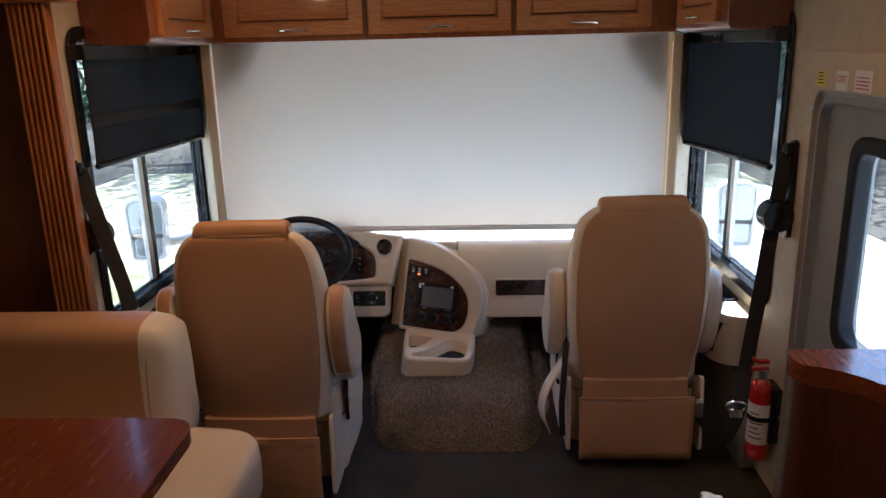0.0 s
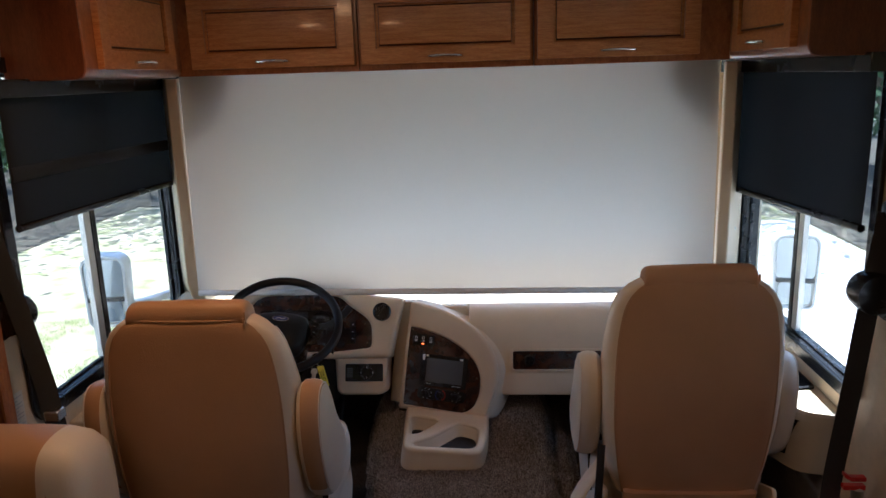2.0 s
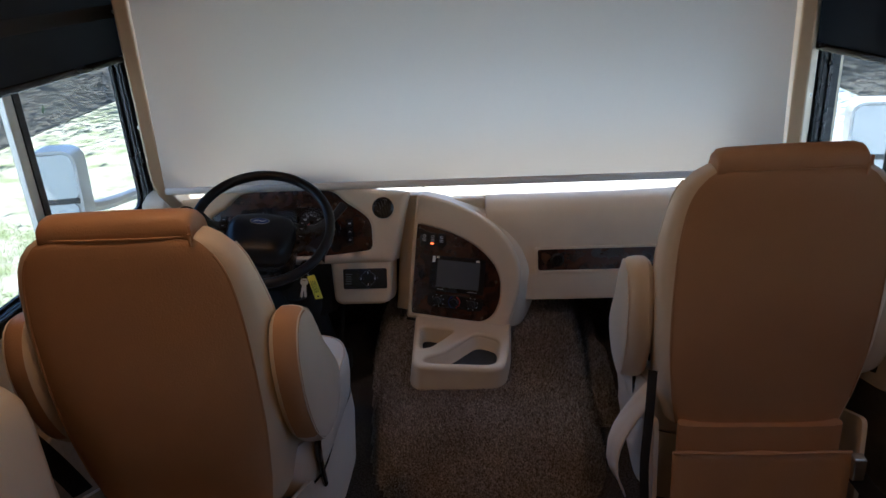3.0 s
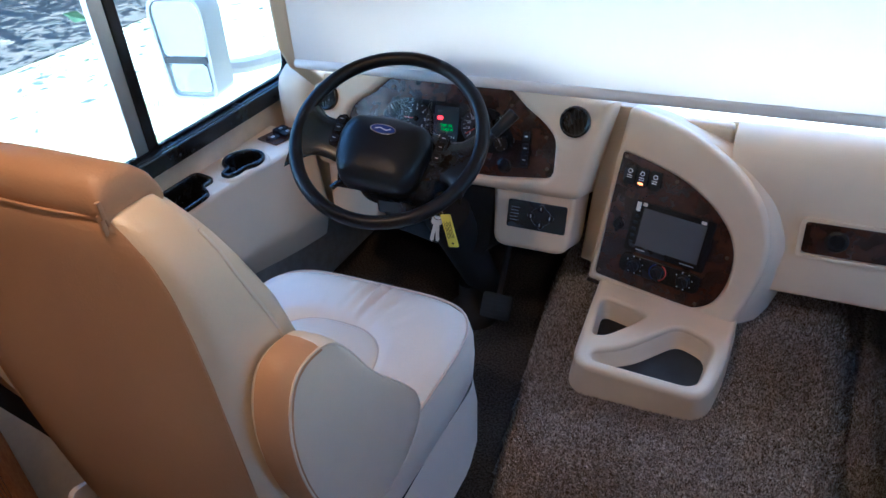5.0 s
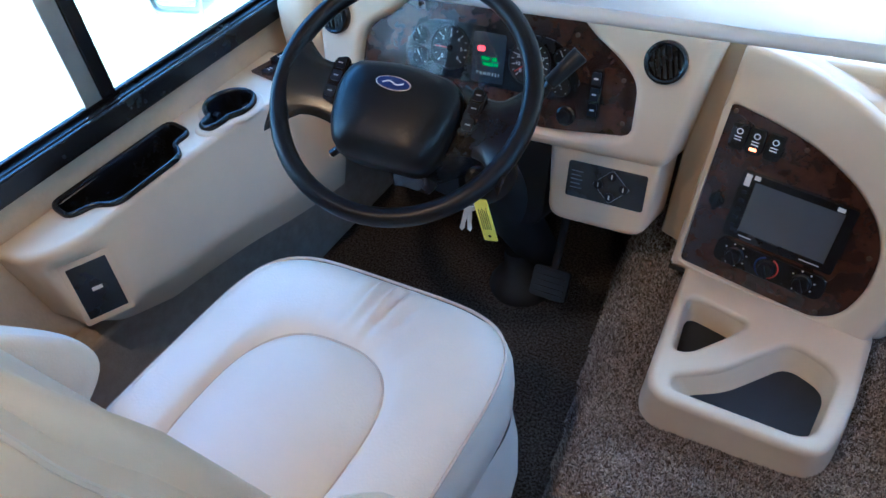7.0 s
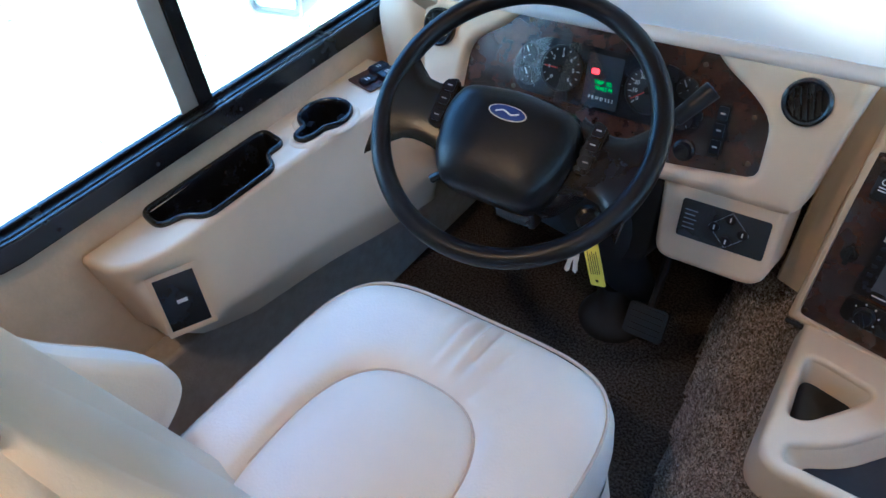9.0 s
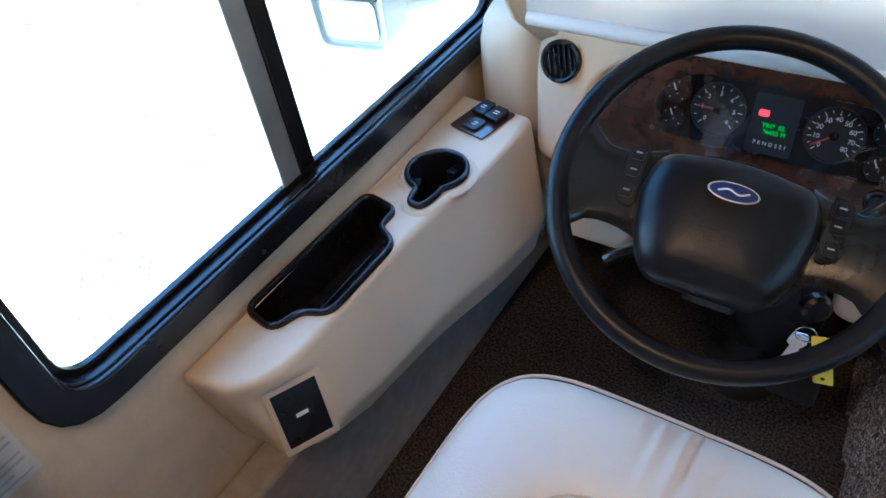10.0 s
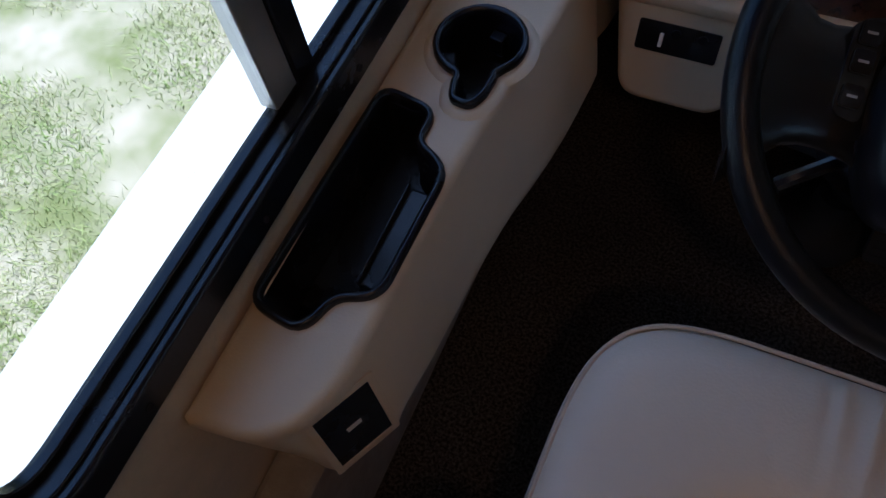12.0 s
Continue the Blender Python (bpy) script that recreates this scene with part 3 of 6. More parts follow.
# ---- overhead cabinets ----
def raised_door(parent, m, u0, u1, v0, v1, handle_u):
    """Raised-panel cupboard door in the axes m, its face at w = 0.02."""
    bm = B()
    fw = 0.052
    plate(bm, rect(u0, u1, v0, v1, 0.004, 2), [(rect(u0 + fw, u1 - fw, v0 + fw, v1 - fw), 0.015)], 0.02, m, top=0.02)
    d = part("door", bm, WOOD, parent, "", 0.003)
    bm = B()
    g, k = fw + 0.012, fw + 0.036
    r0 = [(u0 + g, v0 + g), (u1 - g, v0 + g), (u1 - g, v1 - g), (u0 + g, v1 - g)]
    r1 = [(u0 + k, v0 + k), (u1 - k, v0 + k), (u1 - k, v1 - k), (u0 + k, v1 - k)]
    loft(bm, [[Vector((*p, 0.009)) for p in r0], [Vector((*p, 0.012)) for p in r0], [Vector((*p, 0.019)) for p in r1]], m)
    part("raised_panel", bm, WOOD, d, "", 0.0015)
    # Dark tube laid in the groove to colour in its shade.
    bm = B()
    tube(bm, [Vector((*p, 0.0085)) for p in r0], 0.0045, closed=True, sides=6, m=m)
    part("groove_shade", bm, WOOD_DARK, d, "dark line for the groove's shade round the panel")
    bm = B()
    hu, hv = handle_u, v0 + 0.022
    pts = smooth([(hu - 0.055, hv, 0.019), (hu - 0.048, hv, 0.034), (hu, hv + 0.002, 0.042), (hu + 0.048, hv, 0.034), (hu + 0.055, hv, 0.019)], False)
    tube(bm, pts, 0.0075, sides=8, m=m, flat=0.6)
    part("handle", bm, CHROME, d, "brushed nickel bow handle")
    for hx in (u0 + 0.07, u1 - 0.07):
        bm = B()
        box(bm, hx - 0.022, hx + 0.022, v1 - 0.003, v1 + 0.007, 0.0, 0.022, m)
        part("hinge", bm, BRONZE, d, "", 0.001)
    return d


CAB = basis((0, 3.30, 1.57), (1, 0, 0), (0, 0, 1))
CAB_X = [(-0.975, -0.312), (-0.312, 0.290), (0.290, 0.945)]
for x0, x1 in CAB_X:
    c = thing("overhead_cabinet", ((x0 + x1) / 2, 3.5, 1.57), "cherry wood overhead cabinet with a raised-panel flap door", "cabinet", "overhead cabinets")
    bm = B()
    box(bm, x0 + 0.0015, x1 - 0.0015, 0.005, 0.332, -0.5, -0.001, CAB)
    part("body", bm, WOOD_FRAME, c, "", 0.002)
    e = 0.075 if x0 < -0.9 else 0.012
    g = 0.105 if x1 > 0.9 else 0.012
    raised_door(c, CAB, x0 + e, x1 - g, 0.026, 0.278, (x0 + e + x1 - g) / 2)
for s, xi, y0 in ((-1, -0.945, 2.66), (1, 0.942, 2.66)):
    xw = XL if s < 0 else XR
    c = thing("side_cabinet", ((xi + xw) / 2, 2.95, 1.57), "cherry wood overhead side cabinet with a plain dark end panel", "cabinet", "overhead cabinets")
    bm = B()
    f = basis((0, 0, 0), (1, 0, 0), (0, 0, 1))
    out = rounded([(xi, 1.572), (xw - s * 0.003, 1.572), (xw - s * 0.003, 1.90), (xi, 1.90)] if s < 0 else [(xw - s * 0.003, 1.572), (xi, 1.572), (xi, 1.90), (xw - s * 0.003, 1.90)], [0.035 if s < 0 else 0, 0 if s < 0 else 0.035, 0, 0])
    plate(bm, out, [], 0.64, f, top=-2.66)
    part("body", bm, WOOD_FRAME, c, "", 0.002)
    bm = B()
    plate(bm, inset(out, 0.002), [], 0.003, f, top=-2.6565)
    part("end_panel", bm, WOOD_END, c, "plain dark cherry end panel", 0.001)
    fm = basis((xi, 0, 1.57), (0, -s, 0), (0, 0, 1))
    us = sorted((-s * 2.725, -s * 3.215))
    raised_door(c, fm, us[0], us[1], 0.028, 0.300, (us[0] + us[1]) / 2)
bm = B()
ring = [(0.0, 1.892), (-0.012, 1.892), (-0.02, 1.904), (0.0, 1.904)]
loft(bm, [[Vector((x, 3.30 + a, z)) for a, z in ring] for x in (-0.94, 0.93)])
solid("trim", bm, WOOD_FRAME, "narrow cherry wood trim under the ceiling", "trim", kind="structure")


# ---- dashboard ----
# deck under the windscreen and the passenger side
deck = thing("dashboard", (0.4, 3.6, 0.3), "beige moulded dashboard on the passenger side, with a burl-trimmed slot", "dashboard")
bm = B()
prof = [(3.428, 0.302), (3.432, 0.36), (3.452, 0.40), (3.466, 0.478), (3.478, 0.54), (3.49, 0.60), (3.515, 0.632), (3.56, 0.646), (3.976, 0.652), (3.976, 0.30)]
prof = [Vector(p) for p in prof]
loft(bm, [[Vector((x, p.x + max(0, x - 0.75) * -0.05, p.y)) for p in prof] for x in (0.04, 0.3, 0.6, 0.85, 1.0, 1.145)])
part("deck", bm, PLASTIC, deck, "", 0.004)
SLOT = basis((0.22, 3.4495, 0.40), (1, 0, 0), (0, 0.18, 0.98))
bm = B()
plate(bm, rect(-0.018, 0.47, -0.006, 0.084, 0.014), [(rect(-0.008, 0.46, 0.002, 0.077, 0.010), 0.014)], 0.03, SLOT, top=0.008)
part("slot_surround", bm, PLASTIC, deck, "", 0.004)
bm = B()
plate(bm, rect(-0.007, 0.459, 0.003, 0.076, 0.009), [], 0.004, SLOT, top=0.0)
part("burl_strip", bm, BURL, deck, "dark walnut burl strip")
bm = B()
lathe(bm, [(0.024, 0), (0.024, 0.005), (0.016, 0.008), (0.014, 0.002), (0.004, 0.002)], SLOT @ pose(0.058, 0.04, 0.001), 24)
box(bm, -0.003, 0.003, -0.016, 0.016, 0.004, 0.012, SLOT @ pose(0.058, 0.04, 0))
part("air_outlet", bm, BLACK, deck, "round black air outlet", 0.001)
bm = B()
box(bm, -1.17, 0.098, 3.56, 3.976, 0.55, 0.646)
box(bm, -0.175, 0.036, 3.53, 3.559, 0.50, 0.644)
solid("dash_deck", bm, PLASTIC, "beige flat dashboard top under the windscreen", "dashboard", 0.01)
bm = B()
box(bm, XL + 0.002, 1.145, 3.84, 3.979, 0.0, 0.64)
solid("firewall", bm, CARPET_SHADED, "dark carpeted firewall below the dashboard", "wall", 0.01, kind="structure")

# driver's instrument pod
POD = basis((-0.6, 3.42, 0.53), (1, 0, 0), (0, 0.35, 0.94))
pod = thing("instrument_pod", (-0.6, 3.5, 0.3), "beige moulded driver's instrument pod with walnut burl fascia and gauges", "dashboard")
BURL_OUT = rounded([(-0.340, -0.030), (-0.20, -0.036), (0.10, -0.036), (0.256, -0.020), (0.254, 0.078), (0.212, 0.116), (0.168, 0.143), (0.126, 0.184), (-0.05, 0.201), (-0.205, 0.185), (-0.250, 0.138), (-0.325, 0.100)], [0.02, 0.01, 0.03, 0.02, 0.04, 0.03, 0.03, 0.04, 0.2, 0.04, 0.03, 0.05])
POD_OUT = rounded([(-0.415, -0.068), (0.328, -0.062), (0.362, 0.09), (0.384, 0.176), (0.25, 0.190), (0.152, 0.222), (-0.05, 0.239), (-0.21, 0.223), (-0.30, 0.180), (-0.435, 0.170), (-0.440, 0.10)], [0.03, 0.02, 0.05, 0.015, 0.05, 0.06, 0.2, 0.06, 0.05, 0.03, 0.05])
bm = B()
soft_plate(bm, resample(POD_OUT, 140), [(resample(BURL_OUT, 110), 0.026, 0.015)], 0.16, POD, r=0.020, top=0.006)
part("pod_shell", bm, PLASTIC, pod, "", angle=50)
bm = B()
plate(bm, [p * 0.995 for p in BURL_OUT], [], 0.003, POD, top=-0.016)
fascia = part("burl_fascia", bm, BURL, pod, "glossy dark walnut burl fascia")
for u, v in ((-0.31, 0.085), (-0.30, -0.005), (-0.20, 0.155), (-0.05, -0.015), (0.03, -0.02), (0.13, 0.14), (0.235, 0.0), (0.225, 0.075), (-0.22, 0.03), (0.04, 0.165)):
    bm = B()
    lathe(bm, [(0.0045, 0), (0.0045, 0.0015), (0.001, 0.003)], POD @ pose(u, v, -0.016), 8)
    part("screw", bm, BRONZE, fascia)
# gauge cluster
bm = B()
plate(bm, rounded([(-0.215, 0.028), (0.135, 0.020), (0.150, 0.055), (0.105, 0.128), (-0.17, 0.134), (-0.225, 0.09)], [0.04, 0.03, 0.03, 0.05, 0.05, 0.05]), [], 0.006, POD, top=-0.0105)
cluster = part("gauge_cluster", bm, BLACK, pod, "black gauge cluster with lit displays", 0.002)


def gauge(u, v, r, needle, n_marks, numerals):
    bm = B()
    lathe(bm, [(r, 0), (r, 0.005), (r * 0.94, 0.006), (r * 0.92, 0.001), (0.001, 0.001)], POD @ pose(u, v, -0.0105), 36)
    d = part("dial", bm, BLACK_DULL, cluster)
    bm = B()
    for k in range(n_marks):
        a = radians(225 - 270 * k / (n_marks - 1))
        L = 0.16 if k % 2 == 0 else 0.09
        box(bm, r * (0.88 - L), r * 0.88, -0.0006, 0.0006, 0.0, 0.0006, POD @ pose(u, v, -0.0092) @ Matrix.Rotation(a, 4, "Z"))
    part("dial_marks", bm, MARK, cluster)
    for k, tx in enumerate(numerals):
        a = radians(225 - 270 * k / (len(numerals) - 1))
        words(tx, r * 0.24, POD @ pose(u + math.cos(a) * r * 0.58, v + math.sin(a) * r * 0.58, -0.0088), MARK, cluster, "numeral")
    bm = B()
    box(bm, -0.004, r * 0.8, -0.0009, 0.0009, 0.0012, 0.002, POD @ pose(u, v, -0.008) @ Matrix.Rotation(radians(needle), 4, "Z"))
    part("needle_hub", lathe(B(), [(r * 0.15, 0), (r * 0.15, 0.004), (0.001, 0.005)], POD @ pose(u, v, -0.008), 14), BLACK, cluster)
    part("needle", bm, RED_INK if needle > 170 else MARK, cluster, "red needle")


gauge(-0.122, 0.083, 0.042, 178, 13, ["0", "1", "2", "3", "4", "5", "6"])
gauge(0.047, 0.080, 0.042, 215, 17, ["0", "10", "20", "30", "40", "50", "60", "70", "80"])
for u, v in ((-0.190, 0.098), (-0.188, 0.058), (0.112, 0.098), (0.114, 0.046)):
    gauge(u, v, 0.018, 120, 5, [])
bm = B()
plate(bm, rect(-0.072, -0.004, 0.030, 0.122, 0.004), [], 0.001, POD, top=-0.009)
part("message_panel", bm, material("message_glass", (0.03, 0.035, 0.045), 0.25, vary=0.1), cluster)
bm = B()
plate(bm, rect(-0.062, -0.047, 0.087, 0.097, 0.003), [], 0.001, POD, top=-0.0082)
part("telltale", bm, GLOW_RED, cluster, "glowing red warning lamp")
words("TRIP  02.", 0.0095, POD @ pose(-0.036, 0.074, -0.0084), GLOW_GREEN, cluster)
words("76453 M", 0.0095, POD @ pose(-0.034, 0.064, -0.0084), GLOW_GREEN, cluster)
words("P R N D 3 2 1", 0.0085, POD @ pose(-0.036, 0.046, -0.0084), MARK, cluster)
bm = B()
plate(bm, rounded([(-0.212, 0.024), (0.135, 0.020), (0.150, 0.055), (0.105, 0.130), (-0.17, 0.136), (-0.225, 0.09)], [0.04, 0.03, 0.03, 0.05, 0.05, 0.05]), [], 0.0012, POD, top=-0.0035)
lens_ob = part("gauge_lens", bm, LENS_GLASS, pod, "clear domed gauge lens")
lens_ob.visible_shadow = False
# switch bank on the burl
bm = B()
plate(bm, rect(0.168, 0.190, 0.000, 0.088, 0.006), [], 0.010, POD, top=-0.007)
bank = part("switch_bank", bm, BLACK, pod, "", 0.002)
for v in (0.016, 0.044, 0.072):
    bm = B()
    plate(bm, rect(0.171, 0.187, v - 0.011, v + 0.011, 0.002), [], 0.003, POD, top=-0.0045)
    b_ = part("rocker_switch", bm, BLACK_SOFT, bank, "", 0.001)
    bm = B()
    plate(bm, rect(0.175, 0.183, v - 0.0015, v + 0.0015), [], 0.0005, POD, top=-0.0040)
    part("print", bm, MARK, b_)
bm = B()
lathe(bm, [(0.019, 0), (0.019, 0.004), (0.015, 0.006), (0.013, 0.016), (0.001, 0.017)], POD @ pose(0.128, -0.005, -0.016), 24)
part("lamp_switch", bm, BLACK, pod, "round black lamp switch", 0.001)


def round_vent(m, parent):
    bm = B()
    lathe(bm, [(0.036, 0), (0.036, 0.010), (0.032, 0.013), (0.029, 0.011), (0.027, 0.0025), (0.001, 0.0015)], m, 32)
    v = part("air_vent", bm, BLACK, parent, "round black swivelling air vent")
    for k in range(-2, 3):
        bm = B()
        hh = math.sqrt(max(0.0001, 0.027 ** 2 - (k * 0.0095) ** 2))
        box(bm, k * 0.0095 - 0.001, k * 0.0095 + 0.001, -hh, hh, 0.002, 0.010, m @ Matrix.Rotation(radians(14), 4, "Z"))
        part("vane", bm, BLACK, v)


round_vent(POD @ pose(0.298, 0.121, 0.006), pod)
round_vent(POD @ pose(-0.387, 0.113, 0.006), pod)
# lower boxes of the pod
for u0, u1, v0, lab, nm in ((0.105, 0.318, -0.205, "black mirror control panel with four round keys", "mirror_panel"), (-0.392, -0.212, -0.206, "small black lamp switch panel", "lamp_panel")):
    bm = B()
    soft_plate(bm, resample(rounded([(u0 + 0.012, v0), (u1 - 0.006, v0), (u1, -0.050), (u0, -0.050)] if u0 > 0 else [(u0 + 0.03, v0), (u1, v0), (u1, -0.050), (u0, -0.050)], [0.030, 0.040, 0.015, 0.015]), 80), [], 0.12, POD, r=0.014, top=-0.010)
    bx = part("lower_box", bm, PLASTIC, pod, "", angle=50)
    if u0 > 0:
        bm = B()
        plate(bm, rect(0.150, 0.300, -0.152, -0.083, 0.006), [], 0.006, POD, top=-0.008)
        mp_ = part(nm, bm, BLACK, bx, lab, 0.002)
        for k, (du, dv) in enumerate(((0, 0.020), (0.024, 0), (0, -0.020), (-0.024, 0))):
            bm = B()
            lathe(bm, [(0.0085, 0), (0.0085, 0.003), (0.006, 0.004), (0.001, 0.0035)], POD @ pose(0.236 + du, -0.117 + dv, -0.0085), 16)
            part("key", bm, BLACK_SOFT, mp_)
            bm = B()
            box(bm, -0.0012, 0.0012, -0.004, 0.004, 0.004, 0.0046, POD @ pose(0.236 + du, -0.117 + dv, -0.0085))
            part("print", bm, MARK, mp_)
        bm = B()
        for a in range(4):
            q = Matrix.Rotation(radians(45 + 90 * a), 4, "Z")
            box(bm, -0.0225, 0.0225, 0.0232, 0.0238, 0, 0.0006, POD @ pose(0.236, -0.117, -0.008) @ Matrix.Diagonal((1.05, 0.95, 1, 1)) @ q)
        for k in range(5):
            box(bm, 0.158, 0.180 - 0.003 * (k % 2), -0.102 - k * 0.008, -0.1008 - k * 0.008, -0.008, -0.0075, POD)
        part("print", bm, material("dim_print", (0.35, 0.35, 0.36), 0.5), mp_)
    else:
        bm = B()
        plate(bm, rect(-0.352, -0.245, -0.128, -0.086, 0.004), [], 0.006, POD, top=-0.008)
        mp_ = part(nm, bm, BLACK, bx, lab, 0.002)
        bm = B()
        box(bm, -0.322, -0.317, -0.118, -0.100, -0.008, -0.004, POD)
        part("slide_lever", bm, MARK, mp_)
        for k in range(2):
            bm = B()
            lathe(bm, [(0.006, 0), (0.006, 0.003), (0.001, 0.003)], POD @ pose(-0.302 + k * 0.035, -0.097, -0.008), 12)
            part("key", bm, BLACK_SOFT, mp_)
# tan filler between pod and centre console, and rounded pod end at the window
bm = B()
loft(bm, [[Vector(p) for p in r] for r in (
    [(-0.292, 3.49, 0.25), (-0.245, 3.47, 0.25), (-0.245, 3.7, 0.25), (-0.292, 3.7, 0.25)],
    [(-0.268, 3.50, 0.45), (-0.222, 3.51, 0.45), (-0.222, 3.7, 0.45), (-0.268, 3.7, 0.45)],
    [(-0.240, 3.535, 0.662), (-0.180, 3.535, 0.662), (-0.180, 3.75, 0.662), (-0.240, 3.75, 0.662)])])
solid("dash_filler", bm, PLASTIC_WARM, "tan shadowed filler between pod and centre console", "dashboard", 0.004)
bm = B()
loft(bm, [sup(0.080 * k, 0.17 * k, 2.8, 28, -1.095, 3.60, z) for z, k in ((0.30, 1.0), (0.60, 1.0), (0.645, 0.98), (0.675, 0.92), (0.695, 0.78), (0.704, 0.5), (0.705, 0.1))])
solid("dash_corner", bm, PLASTIC, "rounded beige dashboard corner by the side window", "dashboard", angle=60)
# steering column cover, dark underside
bm = B()
plate(bm, rounded([(-0.205, -0.05), (0.106, -0.03), (0.104, -0.235), (0.03, -0.25), (-0.205, -0.21)], 0.03), [], 0.12, POD, top=-0.025)
solid("knee_panel", bm, BLACK_DULL, "black plastic knee panel under the instrument pod", "panel", 0.006)

# ---- steering wheel ----
n_w = Vector((math.sin(0.303) * math.cos(0.99), -math.cos(0.303) * math.cos(0.99), math.sin(0.99)))
WHEEL = basis((-0.616, 3.143, 0.707), (math.cos(0.303), math.sin(0.303), 0), n_w.cross(Vector((math.cos(0.303), math.sin(0.303), 0))))
WHEEL = WHEEL @ Matrix.Rotation(radians(-13), 4, "Z")
sw = thing("steering_wheel", (-0.616, 3.2, 0.62), "black leather two-spoke steering wheel with a blue oval badge", "steering wheel")
bm = B()
RW = 0.202
tube(bm, [(RW * math.cos(a), RW * math.sin(a), 0) for a in [2 * math.pi * k / 72 for k in range(72)]], 0.0150, closed=True, sides=14, m=WHEEL)
part("rim", bm, BLACK_SOFT, sw)
for s in (-1, 1):
    bm = B()
    rings = []
    for f in range(9):
        t = f / 8
        x = s * (0.085 + (0.197 - 0.085) * t)
        yc = -0.015 - 0.012 * t
        hw = 0.048 + 0.014 * (2 * t - 1) ** 2 + (0.030 * max(0, t - 0.6) / 0.4)
        th_ = 0.012
        zc = -0.030 + 0.028 * t
        rings.append([Vector((x, yc + hw * math.cos(a), zc + th_ * math.sin(a))) for a in [2 * math.pi * k / 16 for k in range(16)]])
    loft(bm, rings, WHEEL)
    part("spoke", bm, BLACK, sw, angle=60)
    bm = B()
    plate(bm, rounded([(s * 0.104, -0.045), (s * 0.128, -0.040), (s * 0.130, 0.032), (s * 0.106, 0.040)], 0.010), [], 0.010, WHEEL, top=-0.007)
    kp = part("switch_pod", bm, BLACK, sw, "", 0.003)
    for v in (-0.025, 0.002, 0.024):
        bm = B()
        plate(bm, rect(min(s * 0.109, s * 0.125), max(s * 0.109, s * 0.125), v - 0.009, v + 0.009, 0.004), [], 0.004, WHEEL, top=-0.004)
        k_ = part("key", bm, BLACK_SOFT, kp, "", 0.001)
        bm = B()
        plate(bm, rect(min(s * 0.113, s * 0.121), max(s * 0.113, s * 0.121), v - 0.001, v + 0.001), [], 0.0004, WHEEL, top=-0.0035)
        part("print", bm, material("key_print", (0.4, 0.4, 0.42), 0.5), k_)
bm = B()
out = rounded([(-0.094, -0.055), (-0.070, -0.098), (0.070, -0.098), (0.094, -0.055), (0.104, 0.010), (0.090, 0.052), (0.0, 0.066), (-0.090, 0.052), (-0.104, 0.010)], [0.03, 0.03, 0.03, 0.03, 0.03, 0.03, 0.1, 0.03, 0.03])
rings = []
for k, z in ((0.86, -0.050), (0.98, -0.040), (1.0, -0.012), (0.97, 0.010), (0.88, 0.022), (0.7, 0.030), (0.4, 0.034), (0.12, 0.035)):
    rings.append([Vector((p.x * k, p.y * k - 0.022, z)) for p in out])
loft(bm, rings, WHEEL)
part("hub_pad", bm, BLACK_SOFT, sw, "soft black airbag pad", angle=60)
bm = B()
plate(bm, [Vector((0.029 * math.cos(a), -0.006 + 0.0115 * math.sin(a))) for a in [2 * math.pi * k / 32 for k in range(32)]], [], 0.006, WHEEL, top=0.0385)
bd = part("badge", bm, CHROME, sw, "chrome-rimmed blue oval badge", 0.001)
bm = B()
plate(bm, [Vector((0.0265 * math.cos(a), -0.006 + 0.0095 * math.sin(a))) for a in [2 * math.pi * k / 32 for k in range(32)]], [], 0.002, WHEEL, top=0.0393)
part("badge_field", bm, BLUE, bd)
bm = B()
tube(bm, smooth([(-0.017, -0.008, 0.0393), (-0.006, -0.004, 0.0393), (0.006, -0.008, 0.0393), (0.017, -0.004, 0.0393)], False), 0.0012, sides=6, m=WHEEL)
part("badge_stroke", bm, MARK, bd)

col = thing("steering_column", (-0.6, 3.3, 0.35), "black steering column shroud with stalk and ignition lock", "steering column")
bm = B()
ctr = Vector((-0.616, 3.143, 0.707))
ax = -(WHEEL.to_3x3() @ Vector((0, 0, 1)))
m_c = basis(ctr + ax * 0.055, WHEEL.to_3x3() @ Vector((1, 0, 0)), WHEEL.to_3x3() @ Vector((0, 1, 0)))
loft(bm, [sup(a, b, 3.2, 28, 0, dy, -z) for z, a, b, dy in ((0.0, 0.072, 0.075, -0.01), (0.03, 0.088, 0.085, -0.012), (0.10, 0.090, 0.085, -0.005), (0.19, 0.075, 0.07, 0.02), (0.30, 0.06, 0.055, 0.05))], m_c)
part("shroud", bm, BLACK, col, angle=60)
bm = B()
tube(bm, smooth([(-0.52, 3.24, 0.60), (-0.47, 3.29, 0.625), (-0.438, 3.318, 0.672)], False), 0.008, sides=10)
part("stalk_arm", bm, BLACK, col)
bm = B()
tube(bm, [(-0.445, 3.305, 0.662), (-0.408, 3.345, 0.700)], [0.012, 0.015], sides=14)
part("stalk_grip", bm, BLACK_SOFT, col, "ribbed black end of the stalk", 0.002)
bm = B()
lathe(bm, [(0.018, 0), (0.018, 0.012), (0.013, 0.016), (0.001, 0.016)], basis((-0.500, 3.145, 0.575), (0.8, 0.5, 0), (0, 0.3, 0.9)), 20)
part("ignition_lock", bm, BLACK, col)
bm = B()
box(bm, -0.66, -0.585, 3.13, 3.16, 0.52, 0.60)
part("tilt_lever_box", bm, BLACK, col, "", 0.006)
bm = B()
